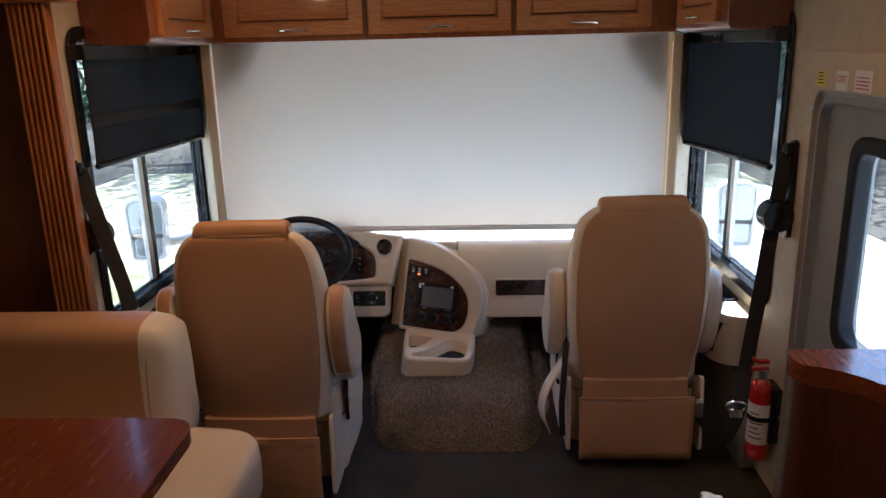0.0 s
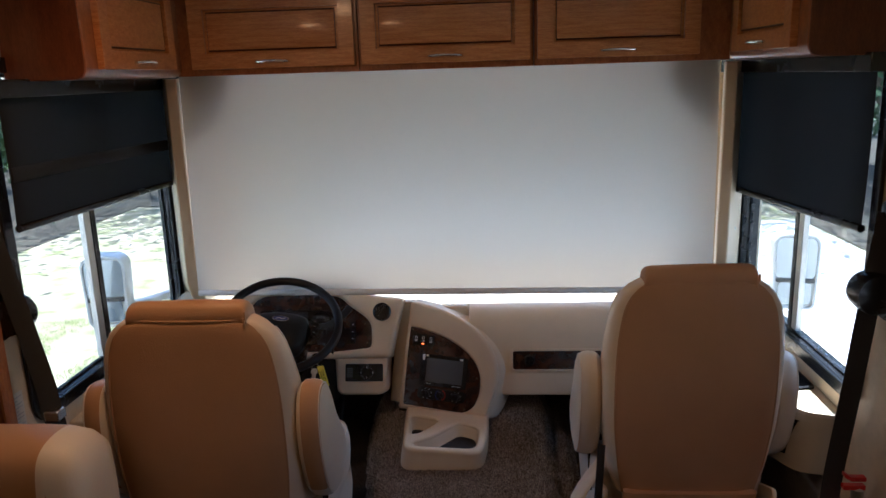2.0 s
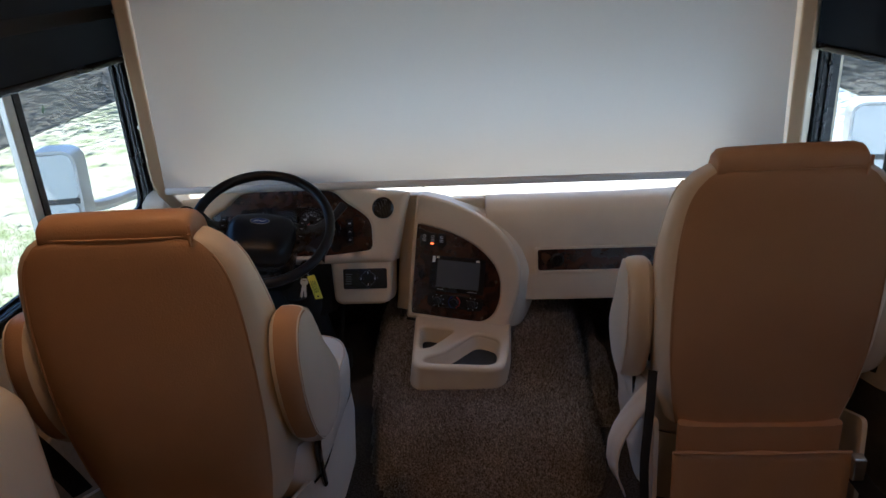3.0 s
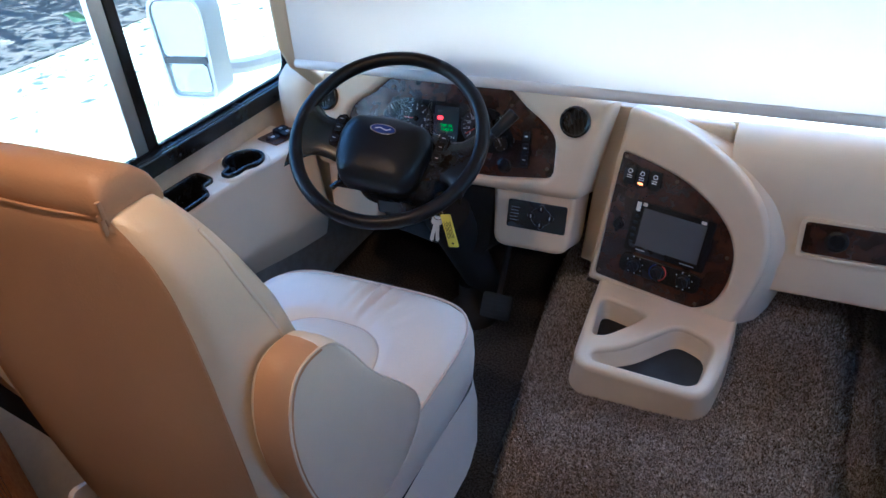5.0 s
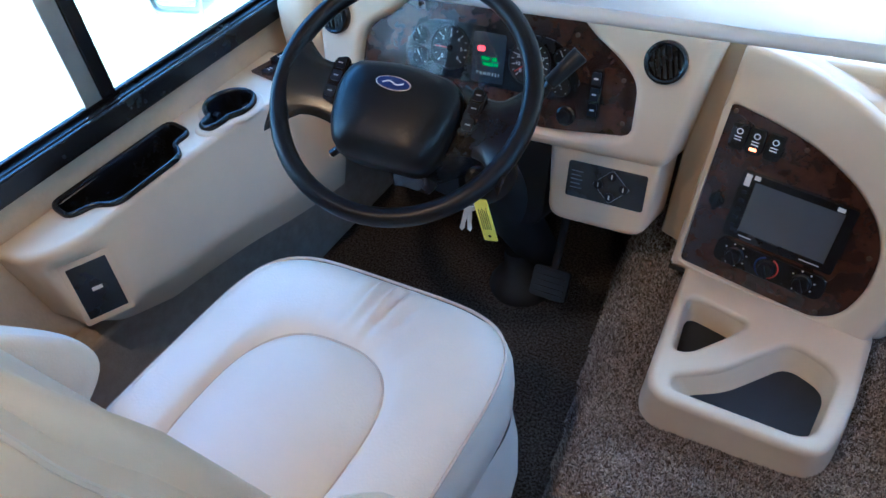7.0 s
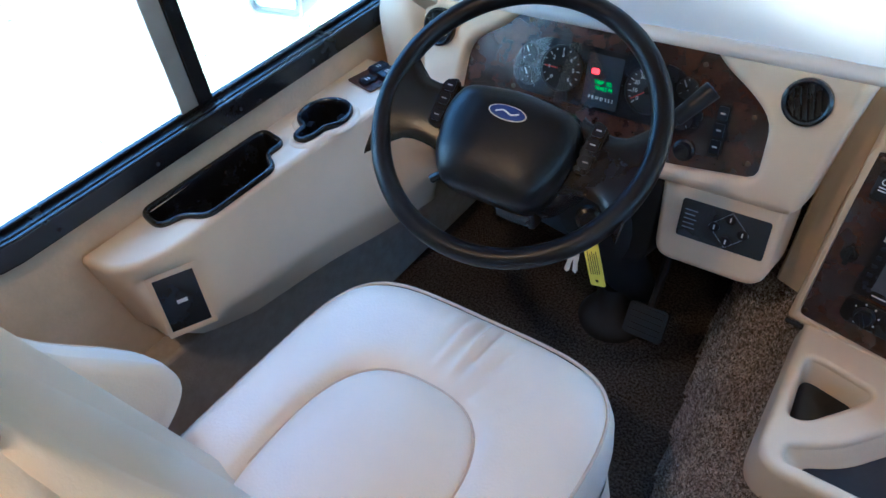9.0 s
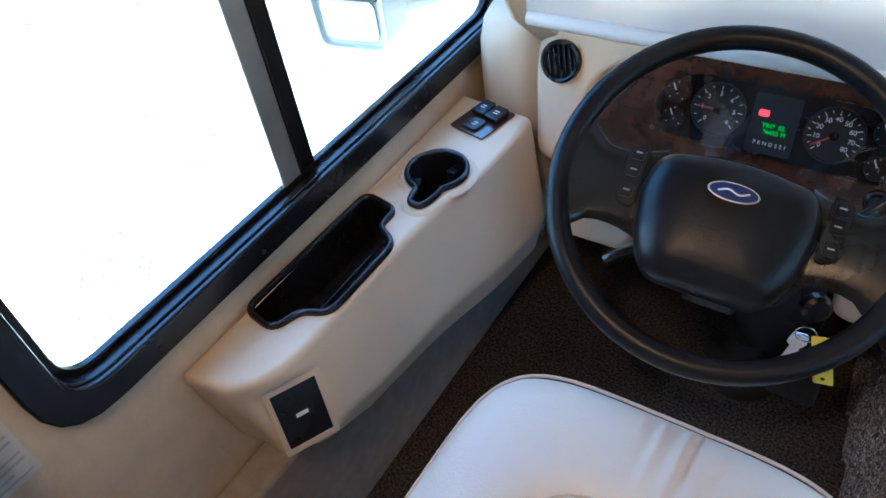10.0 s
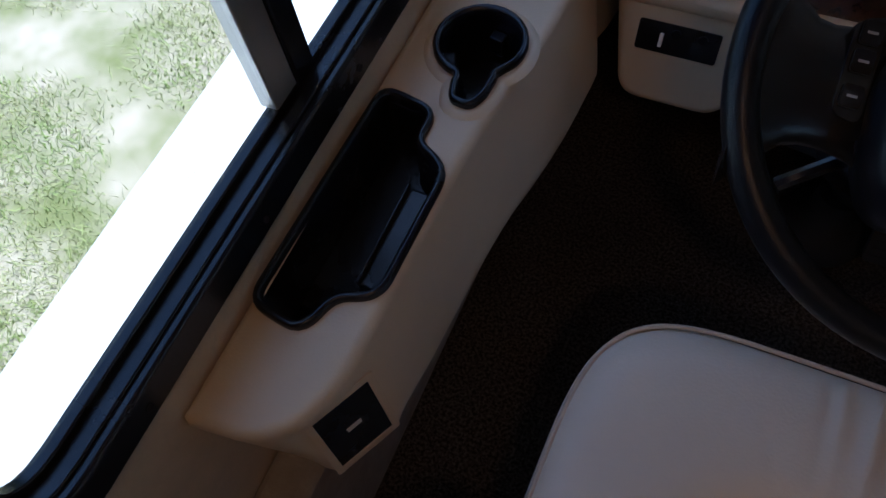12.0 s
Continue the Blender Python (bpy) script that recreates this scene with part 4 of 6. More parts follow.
tube(bm, smooth([(-0.70, 3.14, 0.60), (-0.735, 3.11, 0.595), (-0.752, 3.10, 0.585)], False), 0.007, sides=8)
part("tilt_lever", bm, BLACK, col)
bm = B()
tube(bm, [(-0.59, 3.33, 0.42), (-0.575, 3.52, 0.06)], [0.060, 0.045], sides=18)
part("lower_shaft", bm, BLACK_DULL, col)

kt = thing("key_bunch", (-0.485, 3.12, 0.56), "bunch of keys with a bright yellow tag in the ignition", "keys")
KT = basis((-0.485, 3.118, 0.575), (0.95, 0.12, -0.02), (0.10, 0.12, 0.98))
bm = B()
plate(bm, rounded([(-0.011, -0.095), (0.012, -0.098), (0.012, -0.020), (-0.011, -0.018)], 0.003), [(circle(0.0, -0.088, 0.003, 10), None)], 0.002, KT @ Matrix.Rotation(radians(14), 4, "Z"), top=0.003)
tg = part("tag", bm, YELLOW, kt, "yellow plastic tag")
bm = B()
for k in range(5):
    box(bm, -0.007 + k * 0.0033, -0.006 + k * 0.0033, -0.075, -0.035 - 0.004 * (k % 2), 0.003, 0.0034, KT @ Matrix.Rotation(radians(14), 4, "Z"))
part("print", bm, BLACK_DULL, tg)
bm = B()
tube(bm, [(0.012 * math.cos(a) - 0.012, 0.012 * math.sin(a) - 0.022, 0) for a in [2 * math.pi * k / 20 for k in range(20)]], 0.0012, closed=True, sides=6, m=KT)
part("ring", bm, CHROME, kt)
for k, a in enumerate((-14, -2)):
    bm = B()
    q = KT @ pose(-0.016, -0.03, -0.004 - 0.004 * k) @ Matrix.Rotation(radians(a), 4, "Z")
    plate(bm, rounded([(-0.010, -0.020), (0.010, -0.020), (0.010, 0.0), (-0.010, 0.0)], 0.006), [], 0.002, q)
    plate(bm, [(-0.004, -0.058), (0.001, -0.062), (0.004, -0.056), (0.003, -0.044), (0.004, -0.034), (0.004, -0.019), (-0.004, -0.019)], [], 0.002, q)
    part("key", bm, STEEL, kt)
# pedals
for nm, px, w_, py, pz, h_, lab in (("brake_pedal", -0.50, 0.085, 3.40, 0.10, 0.07, "black ribbed brake pedal"), ("accelerator_pedal", -0.36, 0.055, 3.52, 0.06, 0.15, "black hanging accelerator pedal")):
    pd = thing(nm, (px, py, 0), lab, "pedal")
    m_ = basis((px, py, pz), (1, 0, 0), (0, 0.55, 0.8))
    bm = B()
    plate(bm, rect(-w_ / 2, w_ / 2, -h_ / 2, h_ / 2, 0.01), [], 0.014, m_)
    part("pad", bm, BLACK_DULL, pd, "", 0.002)
    for k in range(5):
        bm = B()
        box(bm, -w_ / 2 + 0.008, w_ / 2 - 0.008, -h_ / 2 + h_ * (k + 0.6) / 5.4, -h_ / 2 + h_ * (k + 0.6) / 5.4 + 0.005, 0, 0.003, m_)
        part("rib", bm, BLACK_DULL, pd)
    bm = B()
    tube(bm, [(px, py + 0.015, pz), (px + 0.01, py + 0.14, pz + 0.22)], 0.009)
    part("arm", bm, BLACK_DULL, pd)
bm = B()
lathe(bm, [(0.075, 0), (0.078, 0.015), (0.06, 0.04), (0.04, 0.055), (0.035, 0.12)], Matrix.Translation((-0.60, 3.46, 0.0)), 24)
solid("column_boot", bm, BLACK_DULL, "black rubber boot where the column meets the floor", "boot", angle=50)

# ---- centre console ----
CON = basis((-0.246, 3.39, 0.264), (0.351, -0.042, -0.031), (0.095, 0.272, 0.957))
con = thing("centre_console", (-0.07, 3.5, 0.19), "beige D-shaped centre console with burl panel, radio and climate controls", "console")
FACE = [(0.0, 0.0), (0.0, 0.22), (0.004, 0.434), (0.11, 0.420), (0.205, 0.390), (0.285, 0.345), (0.345, 0.285), (0.378, 0.215), (0.383, 0.15), (0.372, 0.08), (0.352, 0.0)]
FACE_R = rounded(FACE, [0.006, 0, 0.018, 0.08, 0.08, 0.08, 0.08, 0.06, 0.06, 0.06, 0.012], 4)
BPAN = rounded([(0.016, 0.018), (0.012, 0.330), (0.085, 0.320), (0.165, 0.301), (0.240, 0.262), (0.290, 0.216), (0.315, 0.165), (0.318, 0.095), (0.300, 0.040), (0.262, 0.012)], [0.01, 0.012, 0.05, 0.05, 0.05, 0.05, 0.05, 0.05, 0.03, 0.03], 4)
bm = B()
FACE_S = resample(FACE_R, 150)
soft_plate(bm, FACE_S, [(resample(BPAN, 110), 0.012, 0.008)], 0.03, CON, r=0.014)
part("face_frame", bm, PLASTIC, con, "", angle=50)
bm = B()
rings = []
for k, (g, w) in enumerate(((0.0, -0.026), (0.018, -0.045), (0.036, -0.085), (0.046, -0.13), (0.050, -0.24))):
    rings.append([Vector((p.x + g * max(0, min(1, p.x / 0.2)), p.y + g * 0.25 * (p.y / 0.43), w)) for p in FACE_S])
loft(bm, rings, CON)
part("side_flank", bm, PLASTIC, con, angle=60)
bm = B()
plate(bm, [p + (Vector((0.165, 0.17)) - p).normalized() * 0.001 for p in BPAN], [], 0.003, CON, top=-0.005)
bp_ = part("burl_panel", bm, BURL, con, "glossy dark walnut burl panel")
for u, v in ((0.024, 0.318), (0.024, 0.03), (0.15, 0.292), (0.262, 0.026), (0.30, 0.155)):
    bm = B()
    lathe(bm, [(0.0045, 0), (0.0045, 0.0015), (0.001, 0.003)], CON @ pose(u, v, -0.005), 8)
    part("screw", bm, BRONZE, bp_)
for k, u in enumerate((0.043, 0.072, 0.103)):
    bm = B()
    plate(bm, rect(u - 0.0135, u + 0.0135, 0.258, 0.303, 0.007), [], 0.010, CON, top=0.004)
    rk = part("rocker_switch", bm, BLACK, con, "", 0.002)
    bm = B()
    plate(bm, circle(u, 0.290, 0.0055, 14), [(circle(u, 0.290, 0.0038, 14), None)], 0.0006, CON, top=0.0046)
    for j in range(2):
        plate(bm, rect(u - 0.006, u + 0.006, 0.279 - j * 0.005, 0.281 - j * 0.005), [], 0.0006, CON, top=0.0046)
    part("print", bm, MARK, rk)
    if k == 1:
        bm = B()
        plate(bm, rect(u - 0.006, u + 0.006, 0.264, 0.269, 0.001), [], 0.0006, CON, top=0.0046)
        part("pilot_lamp", bm, GLOW_ORANGE, rk, "glowing orange pilot lamp")
# Black bar drawn in for the dark gap between console and tray.
bm = B()
tube(bm, [(0.002, -0.004, -0.004), (0.352, -0.004, -0.004)], 0.0045, sides=8, m=CON)
part("gap_bar", bm, BLACK_DULL, con, "dark gap along the foot of the console")
rad = thing("car_radio", (-0.06, 3.4, 0.4), "black double-height radio with a wide grey screen", "radio")
bm = B()
plate(bm, rect(0.072, 0.260, 0.106, 0.228, 0.006), [(rect(0.0955, 0.243, 0.120, 0.215, 0.002), 0.003)], 0.02, CON, top=0.006)
part("bezel", bm, BLACK, rad, "", 0.0015)
bm = B()
plate(bm, rect(0.096, 0.2425, 0.1205, 0.2145, 0.001), [], 0.001, CON, top=0.0042)
part("screen", bm, SCREEN, rad, "dim grey screen")
for u0, u1, v0, v1 in ((0.078, 0.088, 0.204, 0.226), (0.092, 0.102, 0.219, 0.227), (0.228, 0.240, 0.217, 0.224)):
    bm = B()
    plate(bm, rect(u0, u1, v0, v1, 0.001), [], 0.0006, CON, top=0.0068)
    part("sticker", bm, PAPER, rad, "small white sticker")
for k in range(5):
    bm = B()
    plate(bm, rect(0.080, 0.088, 0.125 + k * 0.016, 0.131 + k * 0.016, 0.001), [], 0.001, CON, top=0.0070)
    part("key", bm, BLACK_SOFT, rad)
bm = B()
plate(bm, rect(0.100, 0.122, 0.1125, 0.1145), [], 0.0005, CON, top=0.0066)
plate(bm, rect(0.205, 0.238, 0.1125, 0.114), [], 0.0005, CON, top=0.0066)
part("print", bm, MARK, rad)
cl = thing("climate_panel", (-0.07, 3.38, 0.33), "black climate control panel with three round knobs", "control panel")
bm = B()
plate(bm, rect(0.070, 0.262, 0.050, 0.096, 0.018), [], 0.010, CON, top=0.003)
part("panel", bm, BLACK, cl, "", 0.002)
for u, c in ((0.106, None), (0.163, 1), (0.224, None)):
    bm = B()
    lathe(bm, [(0.0165, 0), (0.0165, 0.004), (0.013, 0.006), (0.0125, 0.017), (0.001, 0.018)], CON @ pose(u, 0.073, 0.003), 24)
    box(bm, -0.003, 0.003, -0.013, 0.013, 0.016, 0.021, CON @ pose(u, 0.073, 0.003) @ Matrix.Rotation(radians(30), 4, "Z"))
    kb = part("knob", bm, BLACK_SOFT, cl, "", 0.001)
    if c:
        for mm, a0, a1 in ((BLUE, 110, 250), (RED_INK, -70, 70)):
            bm = B()
            tube(bm, [(0.0195 * math.cos(radians(a)), 0.0195 * math.sin(radians(a)), 0.0005) for a in range(a0, a1 + 1, 10)], 0.0016, sides=6, m=CON @ pose(u, 0.073, 0.003))
            part("temperature_arc", bm, mm, kb)
    else:
        bm = B()
        for a in range(-120, 181, 45):
            lathe(bm, [(0.0016, 0), (0.0016, 0.0006), (0.0005, 0.0007)], CON @ pose(u + 0.0205 * math.cos(radians(a)), 0.073 + 0.0205 * math.sin(radians(a)), 0.003), 8)
        part("print", bm, MARK, kb)
bm = B()
lathe(bm, [(0.013, 0), (0.013, 0.004), (0.009, 0.006), (0.001, 0.006)], CON @ pose(0.043, 0.156, -0.005), 20)
box(bm, -0.004, 0.004, -0.018, 0.018, 0.002, 0.007, CON @ pose(0.043, 0.156, -0.005))
part("power_socket", bm, BLACK, con, "capped black power socket", 0.001)

# ---- cup tray ----
tray = thing("cup_tray", (-0.07, 3.23, 0.18), "beige moulded cup tray with two dark-lined pockets on the carpeted hump", "tray")
TR = basis((-0.07, 3.25, 0.243), (0.351, -0.042, -0.026), (0.0, 0.985, 0.10))
T_OUT = rounded([(-0.166, 0.155), (0.168, 0.155), (0.184, -0.02), (0.176, -0.124), (-0.110, -0.160)], [0.020, 0.020, 0.05, 0.045, 0.05])
P1 = rounded([(-0.130, 0.070), (-0.012, 0.062), (-0.030, 0.024), (-0.074, -0.044), (-0.102, -0.056)], [0.03, 0.025, 0.03, 0.02, 0.025])
P2 = rounded([(0.060, 0.062), (0.146, 0.042), (0.150, -0.098), (-0.074, -0.128), (-0.080, -0.104), (-0.020, -0.060)], [0.03, 0.035, 0.035, 0.018, 0.015, 0.06])
P1, P2 = resample(P1, 60), resample(P2, 72)
T_OUT = resample(T_OUT, 120)
bm = B()
soft_plate(bm, T_OUT, [(P1, 0.014, 0.010), (P2, 0.014, 0.010)], 0.026, TR, r=0.014, top=0.004)
bmesh.ops.delete(bm, geom=[f for f in bm.faces if len(f.verts) > 20], context="FACES_ONLY")
rings = []
for g, w in ((0.0, -0.020), (-0.002, -0.040), (-0.006, -0.066), (-0.008, -0.085)):
    rings.append([Vector((p.x, p.y, w)) for p in inset(T_OUT, g)])
loft(bm, rings, TR, caps=False)
part("tray_body", bm, PLASTIC, tray, "", angle=50)
for pk, dd, off, kk in ((P1, 0.052, Vector((-0.002, -0.004)), 0.80), (P2, 0.046, Vector((0.010, -0.004)), 0.84)):
    cc = sum((p for p in pk), Vector((0, 0))) / len(pk)
    low = lambda f: [cc + (p - cc) * (1 + (kk - 1) * f) + off * f for p in pk]
    bm = B()
    loft(bm, [[Vector((p.x, p.y, w)) for p in low(f)] for f, w in ((0.0, -0.009), (0.25, -0.016), (0.6, -0.032), (0.9, -dd + 0.003), (1.05, -dd))], TR, caps=False)
    part("pocket_wall", bm, PLASTIC, tray, "", angle=60)
    bm = B()
    plate(bm, low(1.0), [], 0.002, TR, top=-dd + 0.002)
    part("pocket_liner", bm, PAD, tray, "dark rubber pocket liner")
# Black bar for the same dark gap, on the tray side.
bm = B()
tube(bm, [(-0.165, 0.158, -0.004), (0.17, 0.158, -0.004)], 0.003, sides=6, m=TR)
part("gap_bar", bm, BLACK_DULL, tray)

# ---- carpeted engine hump ----
def hump(x, y):
    """Height of the engine cover."""
    hw = 0.40 - (0.15 * max(0.0, 3.55 - y) if x < -0.01 else 0.0) - 0.06 * max(0.0, (2.98 - y) / 0.22) ** 2.2
    a = min(1.0, abs(x + 0.01) / max(0.05, hw))
    side = math.sin(min(1.0, max(0.0, (1 - a) / 0.24)) * math.pi / 2) ** 0.8
    rise = math.sin(min(1.0, max(0.0, (y - 2.735) / 0.27)) * math.pi / 2) ** 0.75
    top = 0.148 + 0.092 * max(0.0, min(1.0, (y - 3.15) / 0.45)) + 0.015 * (1 - a * a)
    step = 0.062 * max(0.0, min(1.0, (0.475 - x) / 0.05)) * max(0.0, min(1.0, (y - 3.10) / 0.12)) if x > 0.2 else 0.0
    return max(step, (top + 0.005 * noise.noise(Vector((x * 9, y * 9, 0)))) * rise * side) - 0.01


def pile(name, n, seed, x0, x1, y0, y1, height, mat, parent, tall):
    """Cut carpet tufts: small leaning three-sided spikes."""
    rg = random.Random(seed)
    o = top_place(parent) if parent else Vector((0, 0, 0))
    vs, fs = [], []
    for _ in range(n):
        x, y = rg.uniform(x0, x1), rg.uniform(y0, y1)
        z = height(x, y)
        if z < -0.002:
            continue
        w, h, a = rg.uniform(0.0011, 0.0021), rg.uniform(0.6, 1.1) * tall, rg.uniform(0, 6.28)
        i = len(vs)
        for q in range(3):
            vs.append((x + w * math.cos(a + 2.094 * q) - o.x, y + w * math.sin(a + 2.094 * q) - o.y, z - 0.001 - o.z))
        vs.append((x + rg.gauss(0, 0.0032) - o.x, y + rg.gauss(0, 0.0032) - o.y, z + h - o.z))
        fs += [(i, i + 1, i + 3), (i + 1, i + 2, i + 3), (i + 2, i, i + 3)]
    me = bpy.data.meshes.new(name)
    me.from_pydata(vs, [], fs)
    me.materials.append(mat)
    ob = new(name, me)
    ob.parent = parent
    return tagged(ob, kind="stuff")


bm = B()
NX, NY = 60, 48
loft(bm, [[Vector((x, y, hump(x, y))) for x in [-0.44 + 0.94 * i / NX for i in range(NX + 1)]] for y in [2.66 + 1.2 * j / NY for j in range(NY + 1)]], caps=False, ring_closed=False)
cover = thing("engine_cover", (-0.01, 3.2, 0.0), "rounded engine cover under speckled grey-brown carpet", "engine cover")
part("carpet_backing", bm, CARPET, cover, angle=80)
pile("carpet_nap", 95000, 9, -0.43, 0.48, 2.70, 3.6, hump, NAP, cover, 0.007)

# ---- side console by the driver ----
sc = thing("side_console", (-1.1, 3.05, 0.25), "beige moulded armrest console with tray, cup holder and window switches", "console")
SC = basis((-1.1, 3.0, 0.548), (1, 0, 0), (0, 1, 0))
S_OUT = rounded([(-0.078, -0.30), (-0.005, -0.292), (0.030, -0.262), (0.050, -0.205), (0.052, -0.05), (0.056, 0.10), (0.078, 0.24), (0.082, 0.405), (-0.078, 0.425)], [0.005, 0.04, 0.04, 0.06, 0.1, 0.1, 0.1, 0.02, 0.004])
S_TRAY = rounded([(-0.073, -0.174), (-0.012, -0.184), (0.002, -0.140), (0.042, -0.124), (0.044, 0.030), (0.0, 0.052), (0.002, 0.094), (-0.066, 0.106)], [0.02, 0.02, 0.014, 0.022, 0.022, 0.014, 0.02, 0.02])
a_c = [radians(a) for a in range(-20, 261, 14)]
S_CUP = [Vector((0.012 + 0.050 * math.cos(a), 0.198 + 0.050 * math.sin(a))) for a in a_c] + rounded([(0.006, 0.140), (0.014, 0.112), (0.036, 0.110), (0.044, 0.128), (0.046, 0.160)], 0.008)[2:-2]
bm = B()
S_OUT = resample(S_OUT, 170)
soft_plate(bm, S_OUT, [(resample(S_TRAY, 110), None, 0.004), (resample(S_CUP, 80), None, 0.004)], 0.016, SC, r=0.013)
part("top", bm, PLASTIC, sc, "", angle=50)
US = basis((-1.060, 2.775, 0.443), (0.029, 0.061, -0.003), (-0.016, 0.008, 0.10))
US_IN = US.inverted()
# beige swell round the cup holder
bm = B()
cq = resample(S_CUP, 64)
loft(bm, [[Vector((p.x, p.y, w)) for p in inset(cq, g)] for g, w in ((-0.017, -0.001), (-0.014, 0.002), (-0.010, 0.0045), (-0.006, 0.0055), (0.0, 0.002))], SC, caps=False)
part("cup_collar", bm, PLASTIC, sc, "", angle=60)
bm = B()
rings = []
for f in [k / 16 for k in range(17)]:
    r_ = []
    for p in S_OUT:
        yb_ = 0.37 - max(0.0, min(1.0, (p.y + 0.27) / 0.16)) * 0.06 - 0.075 * max(0.0, min(1.0, (p.y + 0.11) / 0.5)) - 0.548
        inn = 0.024 * math.sin(f * 1.4) - 0.030 * max(0.0, f - 0.7) / 0.3
        px = p.x + (inn if p.x > -0.07 else 0)
        q = US_IN @ (SC @ Vector((px, p.y + 0.03 * f * max(0.0, min(1.0, (-0.22 - p.y) / 0.06)), -0.014 + (yb_ + 0.014) * f)))
        k_ = max(0.0, min(1.0, (0.060 - abs(q.x)) / 0.018)) * max(0.0, min(1.0, (0.078 - abs(q.y)) / 0.016))
        q.z *= 1 - (k_ if abs(q.z) < 0.045 else 0.0)
        r_.append(SC.inverted() @ (US @ q))
    rings.append(r_)
loft(bm, rings, SC, caps=False)
bm.faces.new([bm.verts.new(SC @ p) for p in rings[-1]])
part("side", bm, PLASTIC, sc, angle=60)
for nm, ol, dd, lab in (("storage_tray", S_TRAY, 0.072, "black plastic storage tray insert"), ("cup_holder", S_CUP, 0.066, "black plastic cup holder insert")):
    bm = B()
    cc = sum((Vector((p.x, p.y)) for p in ol), Vector((0, 0))) / len(ol)
    rr = lambda k, z: [Vector((cc.x + (p.x - cc.x) * k, cc.y + (p.y - cc.y) * k, z)) for p in ol]
    ol = resample(ol, 110)
    zz = 0.006 if nm == "cup_holder" else 0.0
    oo = lambda g, z: [Vector((p.x, p.y, z)) for p in inset(ol, g)]
    loft(bm, [oo(-0.0045, zz), oo(-0.0045, zz + 0.005), oo(-0.003, zz + 0.008), oo(0.0, zz + 0.0095), oo(0.003, zz + 0.008), oo(0.005, zz + 0.004), oo(0.006, zz - 0.006), oo(0.009, -dd + 0.006), oo(0.0115, -dd)], SC, caps=False)
    bm.faces.new([bm.verts.new(SC @ p) for p in oo(0.0115, -dd)])
    tr_ = part(nm, bm, BLACK, sc, lab, angle=60)
    if nm == "cup_holder":
        for a in (80, 200, 320):
            bm = B()
            q = SC @ pose(0.012 + 0.040 * math.cos(radians(a)), 0.196 + 0.040 * math.sin(radians(a)), -0.02) @ Matrix.Rotation(radians(a), 4, "Z")
            box(bm, -0.010, 0.004, -0.009, 0.009, -0.02, 0.006, q)
            part("grip_tab", bm, BLACK_SOFT, tr_, "", 0.002)
    else:
        bm = B()
        box(bm, 0.0, 0.036, -0.108, 0.018, -0.071, -0.034, SC)
        part("step_ledge", bm, BLACK, tr_, "", 0.004)
        bm = B()
        box(bm, 0.0, 0.004, -0.108, 0.018, -0.036, -0.026, SC)
        part("ledge_rib", bm, BLACK, tr_, "", 0.0015)
bm = B()
SP = SC @ Matrix.Translation((0.004, 0.358, 0.001)) @ Matrix.Rotation(radians(-12), 4, "Z")
plate(bm, rect(-0.038, 0.038, -0.044, 0.044, 0.003), [], 0.004, SP, top=0.004)
spn = part("switch_plate", bm, BURL, sc, "burl window switch plate", 0.001)
for u, v, h_ in ((-0.014, 0.020, 0.038), (0.018, 0.018, 0.038), (0.002, -0.022, 0.030)):
    bm = B()
    plate(bm, rect(u - 0.0135, u + 0.0135, v - h_ / 2, v + h_ / 2, 0.004), [], 0.012, SP @ Matrix.Translation((0, 0, 0)), top=0.014 if h_ > 0.035 else 0.009)
    ks = part("window_switch", bm, BLACK, spn, "", 0.003)
    bm = B()
    for j in range(2):
        plate(bm, rect(u - 0.005, u + 0.005, v - 0.004 + j * 0.006, v - 0.002 + j * 0.006), [], 0.0005, SP, top=0.0146 if h_ > 0.035 else 0.0096)
    part("print", bm, MARK, ks)
bm = B()
plate(bm, rect(-0.042, 0.042, -0.062, 0.062, 0.004), [(rect(-0.034, 0.034, -0.052, 0.052, 0.002), 0.003)], 0.012, US, top=0.004)
up_ = part("socket_surround", bm, PLASTIC, sc, "", 0.002)
bm = B()
plate(bm, rect(-0.0335, 0.0335, -0.0515, 0.0515, 0.001), [], 0.002, US, top=0.003)
part("socket_plate", bm, BLACK, up_, "black charging socket plate", 0.0006)
bm = B()
plate(bm, rect(-0.009, 0.009, -0.003, 0.004), [], 0.001, US, top=0.0036)
part("socket_port", bm, MARK, up_, "white charging port")
bm = B()
box(bm, XL + 0.001, -1.115, 2.62, 3.86, 0.0, 0.30)
solid("wall_lower", bm, material("grey_wall_carpet", (0.34, 0.29, 0.235), 0.95, vary=0.12, scale=40, bump=0.8, bump_scale=300), "grey carpeted lower side wall under the console", "wall", 0.01, kind="structure")


